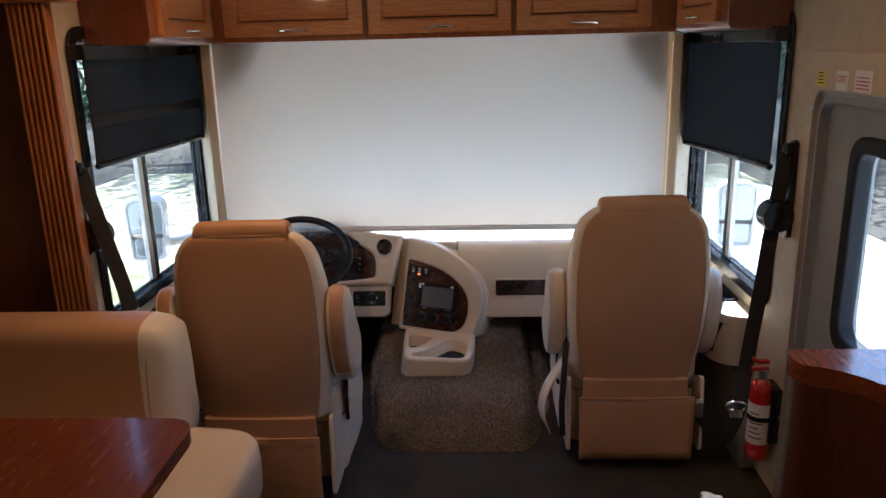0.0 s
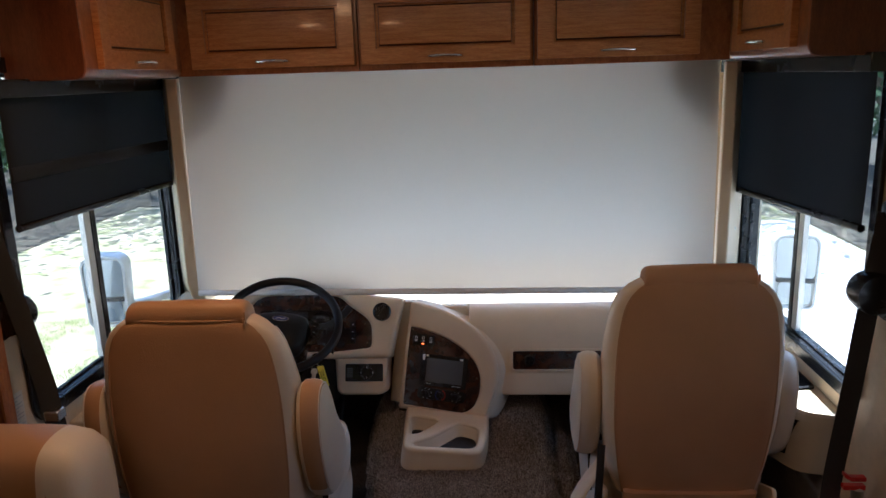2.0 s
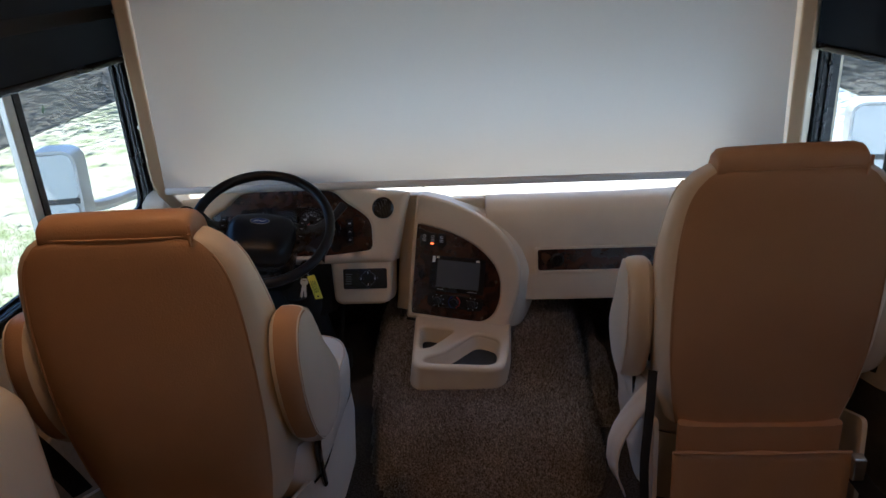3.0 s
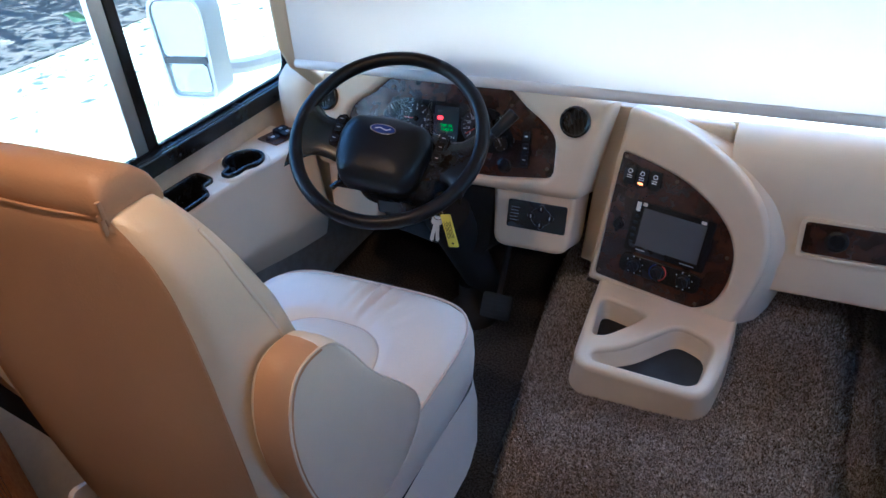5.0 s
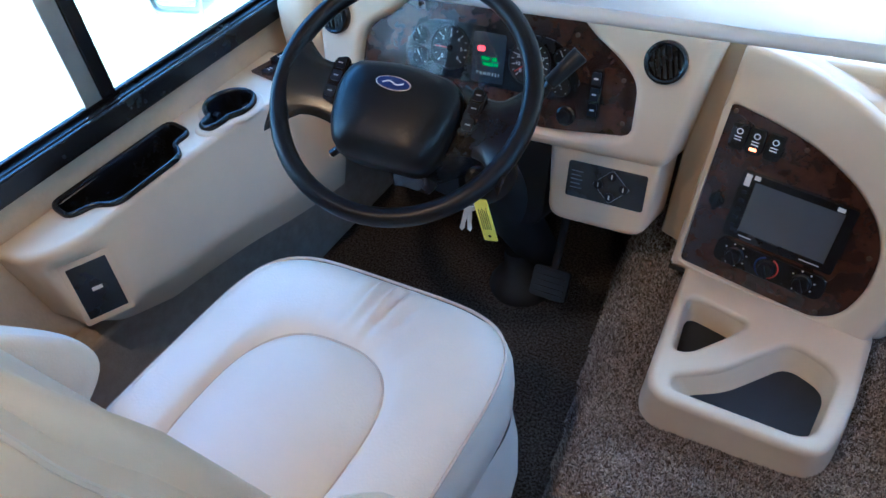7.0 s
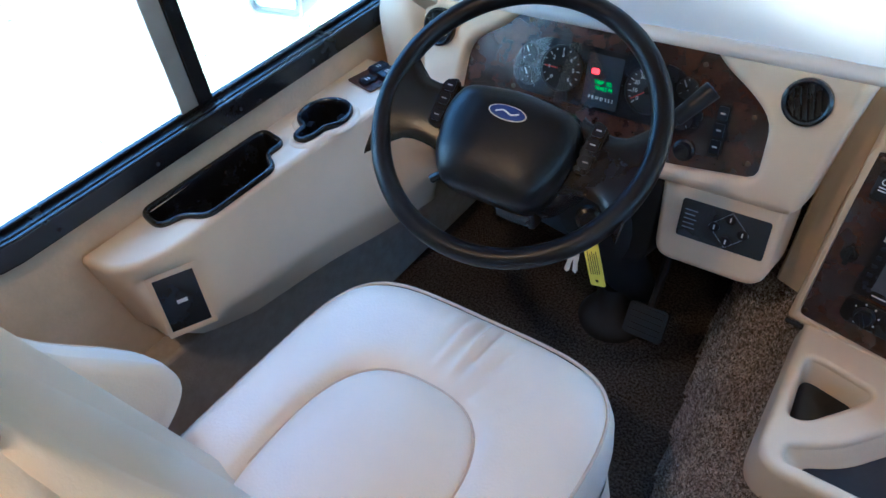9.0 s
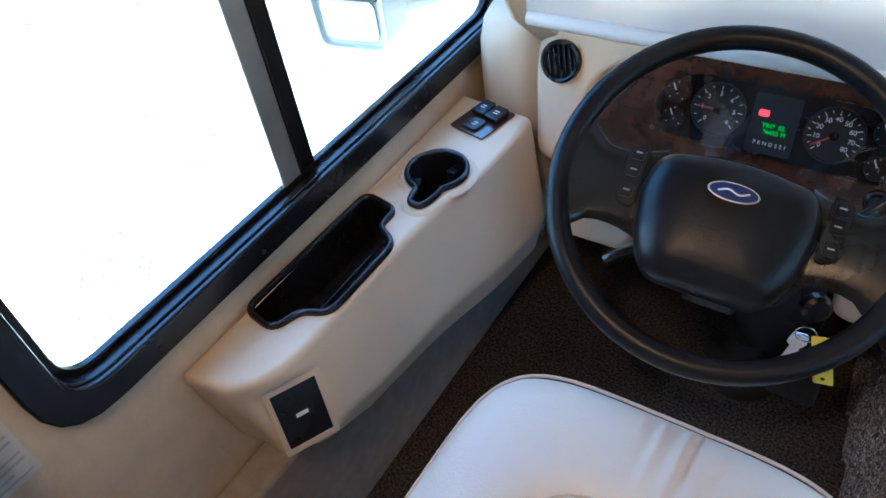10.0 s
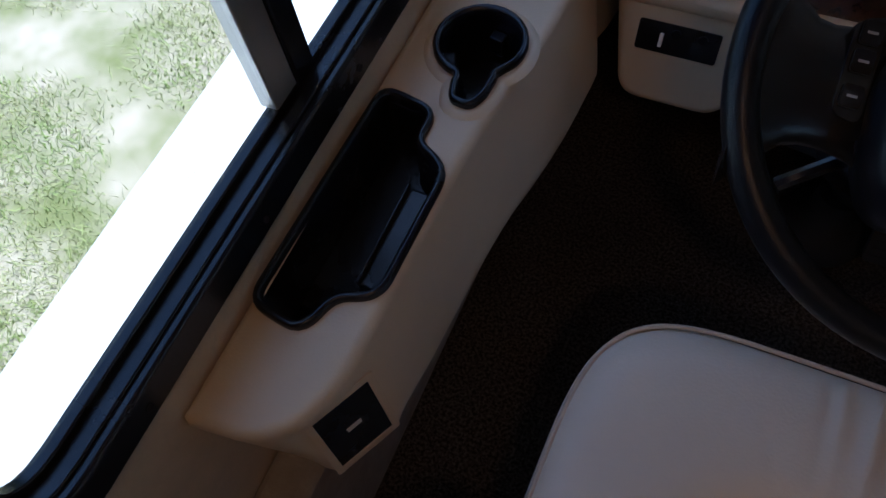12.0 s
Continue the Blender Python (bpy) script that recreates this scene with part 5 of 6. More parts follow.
# ---- captain's seats ----
def captain_seat(cx, yr, label, arm_dz, arm_dy, cyc, band, loose):
    """A captain's seat facing forward; yr is the rear face of its back."""
    t = thing("captain_seat", (cx, yr + 0.35, 0.0), label, "seat", "cab seats")
    m = Matrix.Translation((cx, yr, 0))
    # back
    bm = B()
    secs = []
    for z, w, y0, y1 in ((0.34, 0.212, 0.030, 0.285), (0.42, 0.228, 0.018, 0.270), (0.55, 0.244, 0.006, 0.232), (0.68, 0.248, 0.0, 0.190), (0.80, 0.244, 0.0, 0.150), (0.88, 0.234, 0.002, 0.116), (0.925, 0.222, 0.002, 0.104), (0.955, 0.206, 0.002, 0.096), (0.976, 0.186, 0.003, 0.090), (0.990, 0.164, 0.006, 0.084), (0.999, 0.125, 0.014, 0.076)):
        secs.append((z, w, (y1 - y0) / 2, (y0 + y1) / 2))
    full = [sup(w, d, 4.2, 96, 0, cy, z) for z, w, d, cy in secs]
    loft(bm, [(r + r)[86:155] for r in full], m, caps=False, ring_closed=False)
    bm.faces.new([bm.verts.new(m @ p) for p in full[-1]])
    bm.faces.new([bm.verts.new(m @ p) for p in full[0]])
    part("backrest", bm, VINYL_SOFTLIT, t, "cream vinyl sides of the backrest", angle=70)
    bm = B()
    loft(bm, [r[58:87] for r in full], m, caps=False, ring_closed=False)
    part("rear_panel", bm, VINYL_LAMPLIT, t, "vinyl rear panel, coloured tan for the warm lamplight", angle=70)
    # front cushion of the back, with side bolsters
    bm = B()
    rings = []
    for z, w, _ in smooth([(0.40, 0.20, 0), (0.50, 0.215, 0), (0.65, 0.225, 0), (0.80, 0.224, 0), (0.90, 0.212, 0), (0.955, 0.188, 0), (0.985, 0.150, 0)], False, 4):
        ring = []
        for k in range(49):
            a = -1 + 2 * k / 48
            bol = 0.045 * min(1.0, abs(a) * 1.1) ** 3 * (1 - 0.7 * max(0.0, min(1.0, (z - 0.80) / 0.16)))
            edge = max(0.0, 1 - abs(a) ** 8)
            fy = 0.385 - 0.295 * z
            ring.append(Vector((a * w * 0.97, fy - 0.03 + (0.022 + bol) * edge ** 0.5, z)))
        ring += [Vector((w * 0.9, 0.04, z)), Vector((-w * 0.9, 0.04, z))]
        rings.append(ring)
    loft(bm, rings, m)
    part("back_cushion", bm, VINYL_SOFTLIT, t, "cream padded front of the backrest", angle=70)
    for s in (-1, 1):
        for fy_, kx, rr in ((-0.80, 1.0, 0.0022), (0.55, 1.003, 0.003)):
            bm = B()
            pts = smooth([(s * w * kx * (1 - abs(fy_) ** 4.2) ** (1 / 4.2), cy + d * fy_, z) for z, w, d, cy in secs[1:8]], False, 4)
            tube(bm, pts, rr, sides=6, m=m)
            part("piping", bm, VINYL if fy_ > 0 else VINYL_LAMPLIT, t)
    # headrest flap folded over the top
    bm = B()
    prof = smooth([(0.016, 0.980), (0.008, 0.994), (0.008, 1.012), (0.016, 1.028), (0.034, 1.035), (0.060, 1.031), (0.080, 1.016), (0.090, 0.995), (0.088, 0.978), (0.05, 0.980)], True, 4)
    rings = []
    for x, k in ((-0.150, 0.55), (-0.148, 0.80), (-0.142, 0.93), (-0.128, 0.99), (0.0, 1.02), (0.128, 0.99), (0.142, 0.93), (0.148, 0.80), (0.150, 0.55)):
        rings.append([Vector((x, 0.045 + (p.x - 0.045) * (0.8 + 0.2 * k), 0.975 + (p.y - 0.975) * k + 0.0015 * math.sin(x * 60))) for p in prof])
    loft(bm, rings, m)
    fp_ = part("headrest_flap", bm, VINYL_LAMPLIT, t, "folded vinyl headrest flap", angle=60)
    bm = B()
    tube(bm, smooth([(-0.150, 0.012, 0.994), (-0.08, 0.006, 0.993), (0, 0.005, 0.993), (0.08, 0.006, 0.993), (0.150, 0.012, 0.994)], False), 0.0022, sides=6, m=m)
    part("flap_seam", bm, VINYL_LAMPLIT, fp_)
    for dx_ in (0.146, 0.150):
        bm = B()
        box(bm, dx_ - 0.0025, dx_ + 0.0025, 0.004, 0.010, 0.975 + (dx_ - 0.146) * 5, 1.0 + (dx_ - 0.146) * 4, m)
        part("zip_pull", bm, VINYL_LAMPLIT, fp_, "small zip pull", 0.001)
    # seat cushion
    bm = B()
    rings = []
    for k, z, e in ((0.93, 0.255, 5), (0.985, 0.275, 5), (1.0, 0.32, 5), (1.0, 0.362, 5), (0.985, 0.386, 5), (0.955, 0.402, 4.6), (0.90, 0.412, 4.2), (0.86, 0.4148, 3.95), (0.80, 0.417, 3.6), (0.74, 0.4178, 3.3), (0.68, 0.418, 3.0), (0.63, 0.414, 2.8), (0.595, 0.402, 2.7), (0.565, 0.412, 2.6), (0.50, 0.423, 2.5), (0.35, 0.431, 2.3), (0.15, 0.434, 2.2), (0.02, 0.434, 2.0)):
        ring = []
        c0 = cyc - 0.045 * max(0.0, min(1.0, (0.82 - k) / 0.2))
        rear = 0.262 - 0.010 * (0.8 - k) / 0.2 if k > 0.55 else 0.05 + 0.36 * k
        for q in resample(sup(0.268 * k, 0.291 * k, e, 400, -0.005, c0 + 0.003, 0), 320):
            p = Vector((q.x, q.y, z + 0.010))
            if k < 0.85:
                if p.y < c0:
                    p.y = c0 + (p.y - c0) * (rear - (cyc - c0)) / (0.288 * k)
                p.x *= 0.86 if k < 0.7 else 0.94
            fr_ = (p.y - cyc - 0.13) / 0.12
            wr = 0.0
            if 0.66 < k < 0.95 and p.y > cyc + 0.10:
                wr = (0.0090 * math.sin((p.x + 0.02) * 190 + 0.6 * math.sin(p.x * 40)) + 0.002 * math.sin(p.x * 330)) * max(0, 1 - abs(p.x - 0.02) / 0.12) * (0.6 + 0.4 * math.sin(p.y * 30 + p.x * 25))
            ring.append(Vector((p.x, p.y, p.z + wr - 0.012 * max(0, fr_ - 0.8))))
        rings.append(ring)
    loft(bm, rings, m)
    sc_ = part("seat_cushion", bm, VINYL, t, "cream vinyl seat cushion with a rounded inset", angle=75)
    for k, z, e, r_ in ((0.975, 0.395, 4.8, 0.0028), (0.597, 0.403, 2.7, 0.0022)):
        bm = B()
        line = sup(0.268 * k, 0.291 * k, e, 120, -0.005, cyc + 0.003 - (0.045 if k < 0.7 else 0), z + 0.010)
        if k < 0.7:
            line = [Vector((p.x * 0.86, p.y, p.z)) for p in line if p.y > cyc - 0.05]
            line = sorted(line, key=lambda p: math.atan2(p.y - cyc + 0.10, p.x))
            line = [Vector((line[0].x, cyc - 0.24, line[0].z))] + line + [Vector((line[-1].x, cyc - 0.24, line[-1].z))]
        tube(bm, line, r_, closed=k > 0.7, sides=6, m=m)
        part("piping", bm, PIPING, sc_)
    # skirt
    bm = B()
    rings = []
    for k, z in ((0.975, 0.275), (0.985, 0.20), (0.97, 0.12), (0.965, 0.065)):
        ring = sup(0.262 * k, 0.285 * k, 6, 60, 0, cyc - 0.002, z)
        rings.append([Vector((p.x + 0.003 * math.sin(i * 0.9 + z * 20), p.y, p.z)) for i, p in enumerate(ring)])
    loft(bm, rings, m, caps=False)
    part("side_skirt", bm, VINYL, t, "cream vinyl skirt round the seat base", angle=60)
    # loose flap at the back, below a fold
    bm = B()
    rows = []
    for j in range(9):
        z = 0.30 - 0.245 * j / 8
        rows.append([Vector((-0.205 + 0.41 * i / 20, -0.006 - 0.010 * math.sin(j / 8 * 2.2) + 0.003 * math.sin(i * 0.8 + j * 0.5), z)) for i in range(21)])
    loft(bm, rows, m, caps=False, ring_closed=False)
    fl = part("rear_flap", bm, VINYL_LAMPLIT, t, "hanging vinyl flap behind the seat", angle=60)
    so = fl.modifiers.new("thick", "SOLIDIFY")
    so.thickness = 0.004
    bm = B()
    tube(bm, [(-0.205, -0.008, 0.30), (0.0, -0.012, 0.298), (0.205, -0.008, 0.302)], 0.004, sides=6, m=m)
    part("flap_hem", bm, VINYL_LAMPLIT, fl)
    bm = B()
    loft(bm, [sup(0.19, 0.02, 4, 24, 0, 0.03, z) for z in (0.10, 0.36)], m)
    part("back_base", bm, VINYL_LAMPLIT, t)
    # pedestal
    bm = B()
    lathe(bm, [(0.17, 0.0), (0.17, 0.02), (0.09, 0.05), (0.085, 0.24), (0.15, 0.26)], m @ Matrix.Translation((0, cyc, 0)), 28)
    part("pedestal", bm, BLACK_DULL, t, "black steel pedestal", angle=40)
    # armrests
    for s in (-1, 1):
        prof = [(y_ + 0.02 + arm_dy, z_ - 0.045) for y_, z_ in ((0.035, 0.835), (0.085, 0.848), (0.135, 0.820), (0.200, 0.715), (0.262, 0.640), (0.305, 0.575), (0.300, 0.520), (0.235, 0.480), (0.145, 0.482), (0.070, 0.540), (0.022, 0.650), (0.010, 0.760))]
        pf = smooth(prof, True, 4)
        cc = sum((Vector((p.x, p.y)) for p in pf), Vector((0, 0))) / len(pf)
        rings = []
        for w, k in ((0.0, 0.80), (0.006, 0.93), (0.018, 0.99), (0.038, 1.0), (0.056, 0.98), (0.066, 0.92), (0.071, 0.82), (0.073, 0.5), (0.074, 0.1)):
            rings.append([Vector((s * (0.242 + w), cc.x + (p.x - cc.x) * k, cc.y + (p.y - cc.y) * k + arm_dz)) for p in pf])
        bm = B()
        loft(bm, rings[:3], m, caps=False)
        loft(bm, rings[5:], m, caps=False)
        bm.faces.new([bm.verts.new(m @ p) for p in rings[0]])
        bm.faces.new([bm.verts.new(m @ p) for p in rings[-1]])
        ar = part("armrest", bm, VINYL, t, "padded vinyl armrest folded down", angle=70)
        bm = B()
        loft(bm, [r[5:37] for r in rings[2:6]], m, caps=False, ring_closed=False)
        part("arm_edge", bm, VINYL, ar, "", angle=70)
        bm = B()
        loft(bm, [r[36:] + r[:6] for r in rings[2:6]], m, caps=False, ring_closed=False)
        part("arm_band", bm, band, ar, "", angle=70)
        bm = B()
        tube(bm, [Vector((s * (0.242 + 0.064), cc.x + (p.x - cc.x) * 0.945, cc.y + (p.y - cc.y) * 0.945 + arm_dz)) for p in pf], 0.0018, closed=True, sides=6, m=m)
        part("piping", bm, VINYL, ar)
        bm = B()
        tube(bm, smooth([(s * 0.225, 0.20, 0.50 + arm_dz), (s * 0.258, 0.22, 0.44), (s * 0.262, 0.20, 0.36), (s * 0.255, 0.235, 0.25)], False), 0.016, sides=10, m=m, flat=0.5)
        part("recline_lever", bm, BLACK, t, "black recline lever and bracket")
        bm = B()
        plate(bm, rounded([(0.0, 0.075), (0.17, 0.075), (0.19, 0.30), (0.025, 0.37)], 0.03), [], 0.012, m @ basis((s * 0.240, 0, 0), (0, 1, 0), (0, 0, 1)), top=0.006)
        part("side_valance", bm, VINYL, t, "loose cream vinyl side flap", 0.004)
    if loose:
        bm = B()
        rows = []
        for j in range(9):
            f = j / 8
            rows.append([Vector((-(0.250 + 0.10 * math.sin(2.3 * f) * (1 - 0.6 * abs(g - 0.4)) + 0.004 * math.sin(9 * g + 3 * f)), 0.035 + (0.08 + 0.10 * f) * g, 0.42 - 0.26 * f - 0.03 * f * (1 - g))) for g in [i / 10 for i in range(11)]])
        loft(bm, rows, m, caps=False, ring_closed=False)
        fl = part("loose_flap", bm, VINYL, t, "cream vinyl flap standing off the seat side", angle=60)
        so = fl.modifiers.new("thick", "SOLIDIFY")
        so.thickness = 0.004
        bm = B()
        tube(bm, smooth([(-0.252, 0.04, 0.50), (-0.260, 0.015, 0.40), (-0.268, 0.004, 0.26), (-0.262, 0.01, 0.14)], False), 0.011, sides=8, m=m, flat=0.15, up=(0.3, 1, 0))
        part("strap", bm, WEB, t, "black strap hanging beside the seat")
    return t


captain_seat(-0.605, 2.325, "vinyl captain's seat at the steering wheel, folded-down armrests, back coloured lamplit", 0.0, -0.01, 0.412, VINYL_LAMPLIT, False)
captain_seat(0.700, 2.610, "vinyl captain's passenger seat with a hanging rear flap, back coloured lamplit", -0.06, 0.05, 0.375, VINYL, True)

# ---- passenger side console ----
pc = thing("side_console", (1.08, 3.05, 0.25), "beige moulded armrest console with a black tray beside the passenger seat", "console")
PC = basis((1.07, 3.0, 0.565), (1, 0, 0), (0, 1, 0))
R_OUT = rounded([(0.078, -0.30), (0.078, 0.46), (-0.082, 0.44), (-0.080, 0.10), (-0.062, -0.20), (-0.025, -0.275)], [0.005, 0.005, 0.02, 0.1, 0.06, 0.04])
R_TRAY = rounded([(0.066, -0.10), (0.066, 0.16), (-0.05, 0.15), (-0.045, -0.06), (0.0, -0.11)], 0.02)
bm = B()
plate(bm, R_OUT, [(R_TRAY, None)], 0.012, PC)
part("top", bm, PLASTIC, pc, "", 0.006, segments=4)
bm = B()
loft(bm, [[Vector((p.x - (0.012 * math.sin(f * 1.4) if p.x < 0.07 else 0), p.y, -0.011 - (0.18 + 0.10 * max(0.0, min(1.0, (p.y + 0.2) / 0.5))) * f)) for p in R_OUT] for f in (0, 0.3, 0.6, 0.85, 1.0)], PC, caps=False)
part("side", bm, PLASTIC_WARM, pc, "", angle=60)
bm = B()
cc = sum(R_TRAY, Vector((0, 0))) / len(R_TRAY)
loft(bm, [[Vector((cc.x + (p.x - cc.x) * k, cc.y + (p.y - cc.y) * k, z)) for p in R_TRAY] for k, z in ((1.1, 0.001), (1.08, 0.007), (0.99, 0.008), (0.95, 0.0), (0.88, -0.058), (0.4, -0.059), (0.01, -0.059))], PC, caps=False)
part("storage_tray", bm, BLACK, pc, "black plastic storage tray insert", angle=60)
bm = B()
plate(bm, rect(-0.045, 0.045, -0.06, 0.06, 0.004), [], 0.008, basis((1.018, 2.772, 0.47), (0.5, -0.55, 0), (0, 0, 1)), top=0.006)
part("socket_plate", bm, BLACK, pc, "black socket plate", 0.002)
bm = B()
box(bm, 1.09, XR - 0.001, 2.62, 3.86, 0.0, 0.32)
solid("wall_lower", bm, bpy.data.materials["grey_wall_carpet"], "grey carpeted lower side wall under the console", "wall", 0.01, kind="structure")

# ---- entry door ----
door = thing("door_1", (XR + 0.05, 2.0, 0.0), "grey entry door with a black-rimmed tall window", "door", kind="structure")
DM = basis((XR, 0, 0), (0, -1, 0), (0, 0, 1))      # u backwards along the wall, w into the cab
bm = B()
outer = rounded([(-2.425, 0.004), (-1.58, 0.004), (-1.58, 1.415), (-2.425, 1.415)], [0, 0, 0.07, 0.07])
inner = rounded([(-2.375, 0.0045), (-1.63, 0.0045), (-1.63, 1.365), (-2.375, 1.365)], [0, 0, 0.06, 0.06])
n_o = len(outer)
loft(bm, [[Vector((p.x, p.y, w)) for p in q] for q, w in ((outer, 0.002), (outer, 0.012), ([o.lerp(i, 0.35) for o, i in zip(outer, inner)], 0.020), ([o.lerp(i, 0.6) for o, i in zip(outer, inner)], 0.008), (inner, 0.012), (inner, -0.05))], DM, caps=False)
part("door_frame", bm, material("door_trim", (0.36, 0.34, 0.30), 0.4, 0.5, vary=0.06, scale=20), door, "dull grey metal door frame", 0.002, angle=30)
bm = B()
WD = rect(-2.155, -1.70, 0.72, 1.25, 0.06)
plate(bm, rect(-2.368, -1.637, 0.008, 1.36, 0.05), [(WD, None)], 0.04, DM, top=-0.015)
part("door_panel", bm, GREY, door, "", 0.004)
bm = B()
plate(bm, rect(-2.195, -1.66, 0.68, 1.29, 0.08), [(rect(-2.150, -1.705, 0.725, 1.245, 0.05), None)], 0.05, DM, top=0.004)
part("window_rim", bm, BLACK_DULL, door, "wide black rubber window rim", 0.008)
bm = B()
plate(bm, rect(-2.152, -1.703, 0.723, 1.247, 0.05), [], 0.005, DM, top=-0.025)
pn = part("pane", bm, GLASS, door)
pn.visible_shadow = False
for z in (1.20, 0.98, 0.545, 0.30, 1.33):
    bm = B()
    lathe(bm, [(0.009, 0), (0.009, 0.003), (0.003, 0.006)], DM @ pose(-2.452, z, 0.001), 12)
    solid("wall_screw", bm, STEEL, "screw head in the wall beside the entry door", "screw", group="door screws")

# valance with stickers over the door
vl = thing("door_valance", (XR - 0.05, 2.2, 1.40), "cream valance box over the entry door with warning stickers", "valance")
bm = B()
box(bm, XR - 0.055, XR - 0.002, 1.55, 2.43, 1.402, 1.505)
part("box", bm, WALL, vl, "", 0.006)
VM = basis((XR - 0.055, 0, 0), (0, -1, 0), (0, 0, 1))
for u0, u1, v0, v1, mt, nm in ((-2.315, -2.262, 1.412, 1.452, YELLOW, "yellow_sticker"), (-2.20, -2.137, 1.406, 1.458, PAPER, "exit_sticker"), (-2.10, -2.015, 1.408, 1.462, PAPER, "notice_sticker")):
    bm = B()
    plate(bm, rect(u0, u1, v0, v1, 0.001), [], 0.001, VM, top=0.0015)
    st = part(nm, bm, mt, vl)
    if nm == "exit_sticker":
        words("EXIT", 0.026, VM @ pose((u0 + u1) / 2, 1.436, 0.0018), RED_INK, st)
    else:
        bm = B()
        for k in range(4):
            plate(bm, rect(u0 + 0.008, u1 - 0.008 - 0.006 * (k % 2), v0 + 0.008 + k * 0.009, v0 + 0.011 + k * 0.009), [], 0.0006, VM, top=0.0022)
        part("print", bm, RED_INK if mt is PAPER else BLACK_DULL, st)

# ---- seat belts ----
def belt(x, s, y, z_top, z_ret, low, label):
    t = thing("seat_belt", (x, y, z_ret), label, "seat belt")
    bm = B()
    plate(bm, rounded([(-0.028, z_ret - 0.07), (0.028, z_ret - 0.07), (0.022, z_top + 0.03), (-0.022, z_top + 0.03)], 0.018), [], 0.016, basis((x, y, 0), (0, 1, 0), (0, 0, 1)), top=0.016 if s < 0 else 0.0)
    part("track_cover", bm, BLACK, t, "", 0.004)
    bm = B()
    lathe(bm, [(0.050, -0.035), (0.054, 0), (0.050, 0.035), (0.02, 0.04)], Matrix.Translation((x - s * 0.045, y + 0.005, z_ret)) @ Matrix.Rotation(radians(90), 4, "X"), 20)
    part("retractor", bm, BLACK, t, "bulky black belt retractor", angle=50)
    bm = B()
    lathe(bm, [(0.022, 0), (0.022, 0.02), (0.01, 0.024)], Matrix.Translation((x - s * 0.016, y, z_top)) @ Matrix.Rotation(radians(-90 * s), 4, "Y"), 16)
    part("upper_anchor", bm, BLACK, t)
    bm = B()
    tube(bm, smooth([Vector(p) for p in low], False, 5), 0.024, sides=8, flat=0.07, up=(-0.5 * s, -0.85, 0))
    part("webbing", bm, WEB, t, "black belt webbing")
    return t


bl = belt(XL + 0.002, -1, 2.46, 1.19, 0.97, [(XL + 0.03, 2.46, 1.19), (XL + 0.09, 2.43, 1.0), (XL + 0.155, 2.39, 0.82), (XL + 0.18, 2.37, 0.73), (XL + 0.21, 2.36, 0.60), (XL + 0.25, 2.42, 0.42), (XL + 0.27, 2.46, 0.30)], "black lap and shoulder belt hanging beside the driver seat")
bm = B()
box(bm, XL + 0.165, XL + 0.205, 2.35, 2.39, 0.715, 0.745)
part("latch_tongue", bm, CHROME, bl, "chrome latch tongue", 0.006)
br = belt(XR - 0.002, 1, 2.535, 1.20, 0.985, [(XR - 0.03, 2.535, 1.19), (XR - 0.05, 2.545, 0.95), (XR - 0.065, 2.56, 0.70), (XR - 0.085, 2.57, 0.45), (XR - 0.10, 2.56, 0.28), (XR - 0.14, 2.56, 0.17), (XR - 0.19, 2.58, 0.19), (XR - 0.23, 2.60, 0.24)], "black lap and shoulder belt hanging beside the passenger seat")
bm = B()
tube(bm, [(XR - 0.115 + 0.034 * math.cos(a), 2.545, 0.295 + 0.018 * math.sin(a)) for a in [2 * math.pi * k / 20 for k in range(20)]], 0.006, closed=True, sides=8)
box(bm, XR - 0.135, XR - 0.095, 2.535, 2.55, 0.255, 0.285)
part("latch_tongue", bm, CHROME, br, "chrome latch tongue", 0.003)
bm = B()
box(bm, XR - 0.245, XR - 0.215, 2.585, 2.615, 0.23, 0.29)
part("buckle", bm, STEEL, br, "", 0.004)

# ---- fire extinguisher ----
fx = thing("fire_extinguisher", (XR - 0.062, 2.50, 0.12), "small red fire extinguisher in a black wall strap", "extinguisher")
FX = Matrix.Translation((XR - 0.052, 2.50, 0))
bm = B()
lathe(bm, [(0.030, 0.125), (0.036, 0.13), (0.038, 0.15), (0.038, 0.37), (0.034, 0.395), (0.022, 0.415), (0.014, 0.425)], FX, 28)
part("cylinder", bm, RED, fx, angle=50)
bm = B()
lathe(bm, [(0.0385, 0.19), (0.0387, 0.21), (0.0387, 0.335), (0.0385, 0.34)], FX, 28)
part("label", bm, PAPER, fx, "white printed label")
bm = B()
for k in range(6):
    tube(bm, [(0.0392 * math.cos(radians(a)), 0.0392 * math.sin(radians(a)), 0.215 + k * 0.018) for a in range(200, 200 + 70 - 8 * (k % 3), 6)], 0.0022, sides=4, m=FX)
part("print", bm, BLACK_DULL, fx)
bm = B()
lathe(bm, [(0.014, 0.42), (0.016, 0.43), (0.016, 0.455), (0.010, 0.46)], FX, 16)
part("valve", bm, STEEL, fx)
for z0, z1 in ((0.455, 0.468), (0.480, 0.492)):
    bm = B()
    loft(bm, [[Vector((x, y, z + (0.012 if x < -0.03 and z0 > 0.47 else 0))) for y, z in ((-0.010, z0), (0.010, z0), (0.010, z1), (-0.010, z1))] for x in (-0.04, -0.022, 0.016)], FX)
    part("lever", bm, RED, fx, "red squeeze lever", 0.002)
bm = B()
lathe(bm, [(0.0395, 0.275), (0.041, 0.277), (0.041, 0.292), (0.0395, 0.294)], FX, 28)
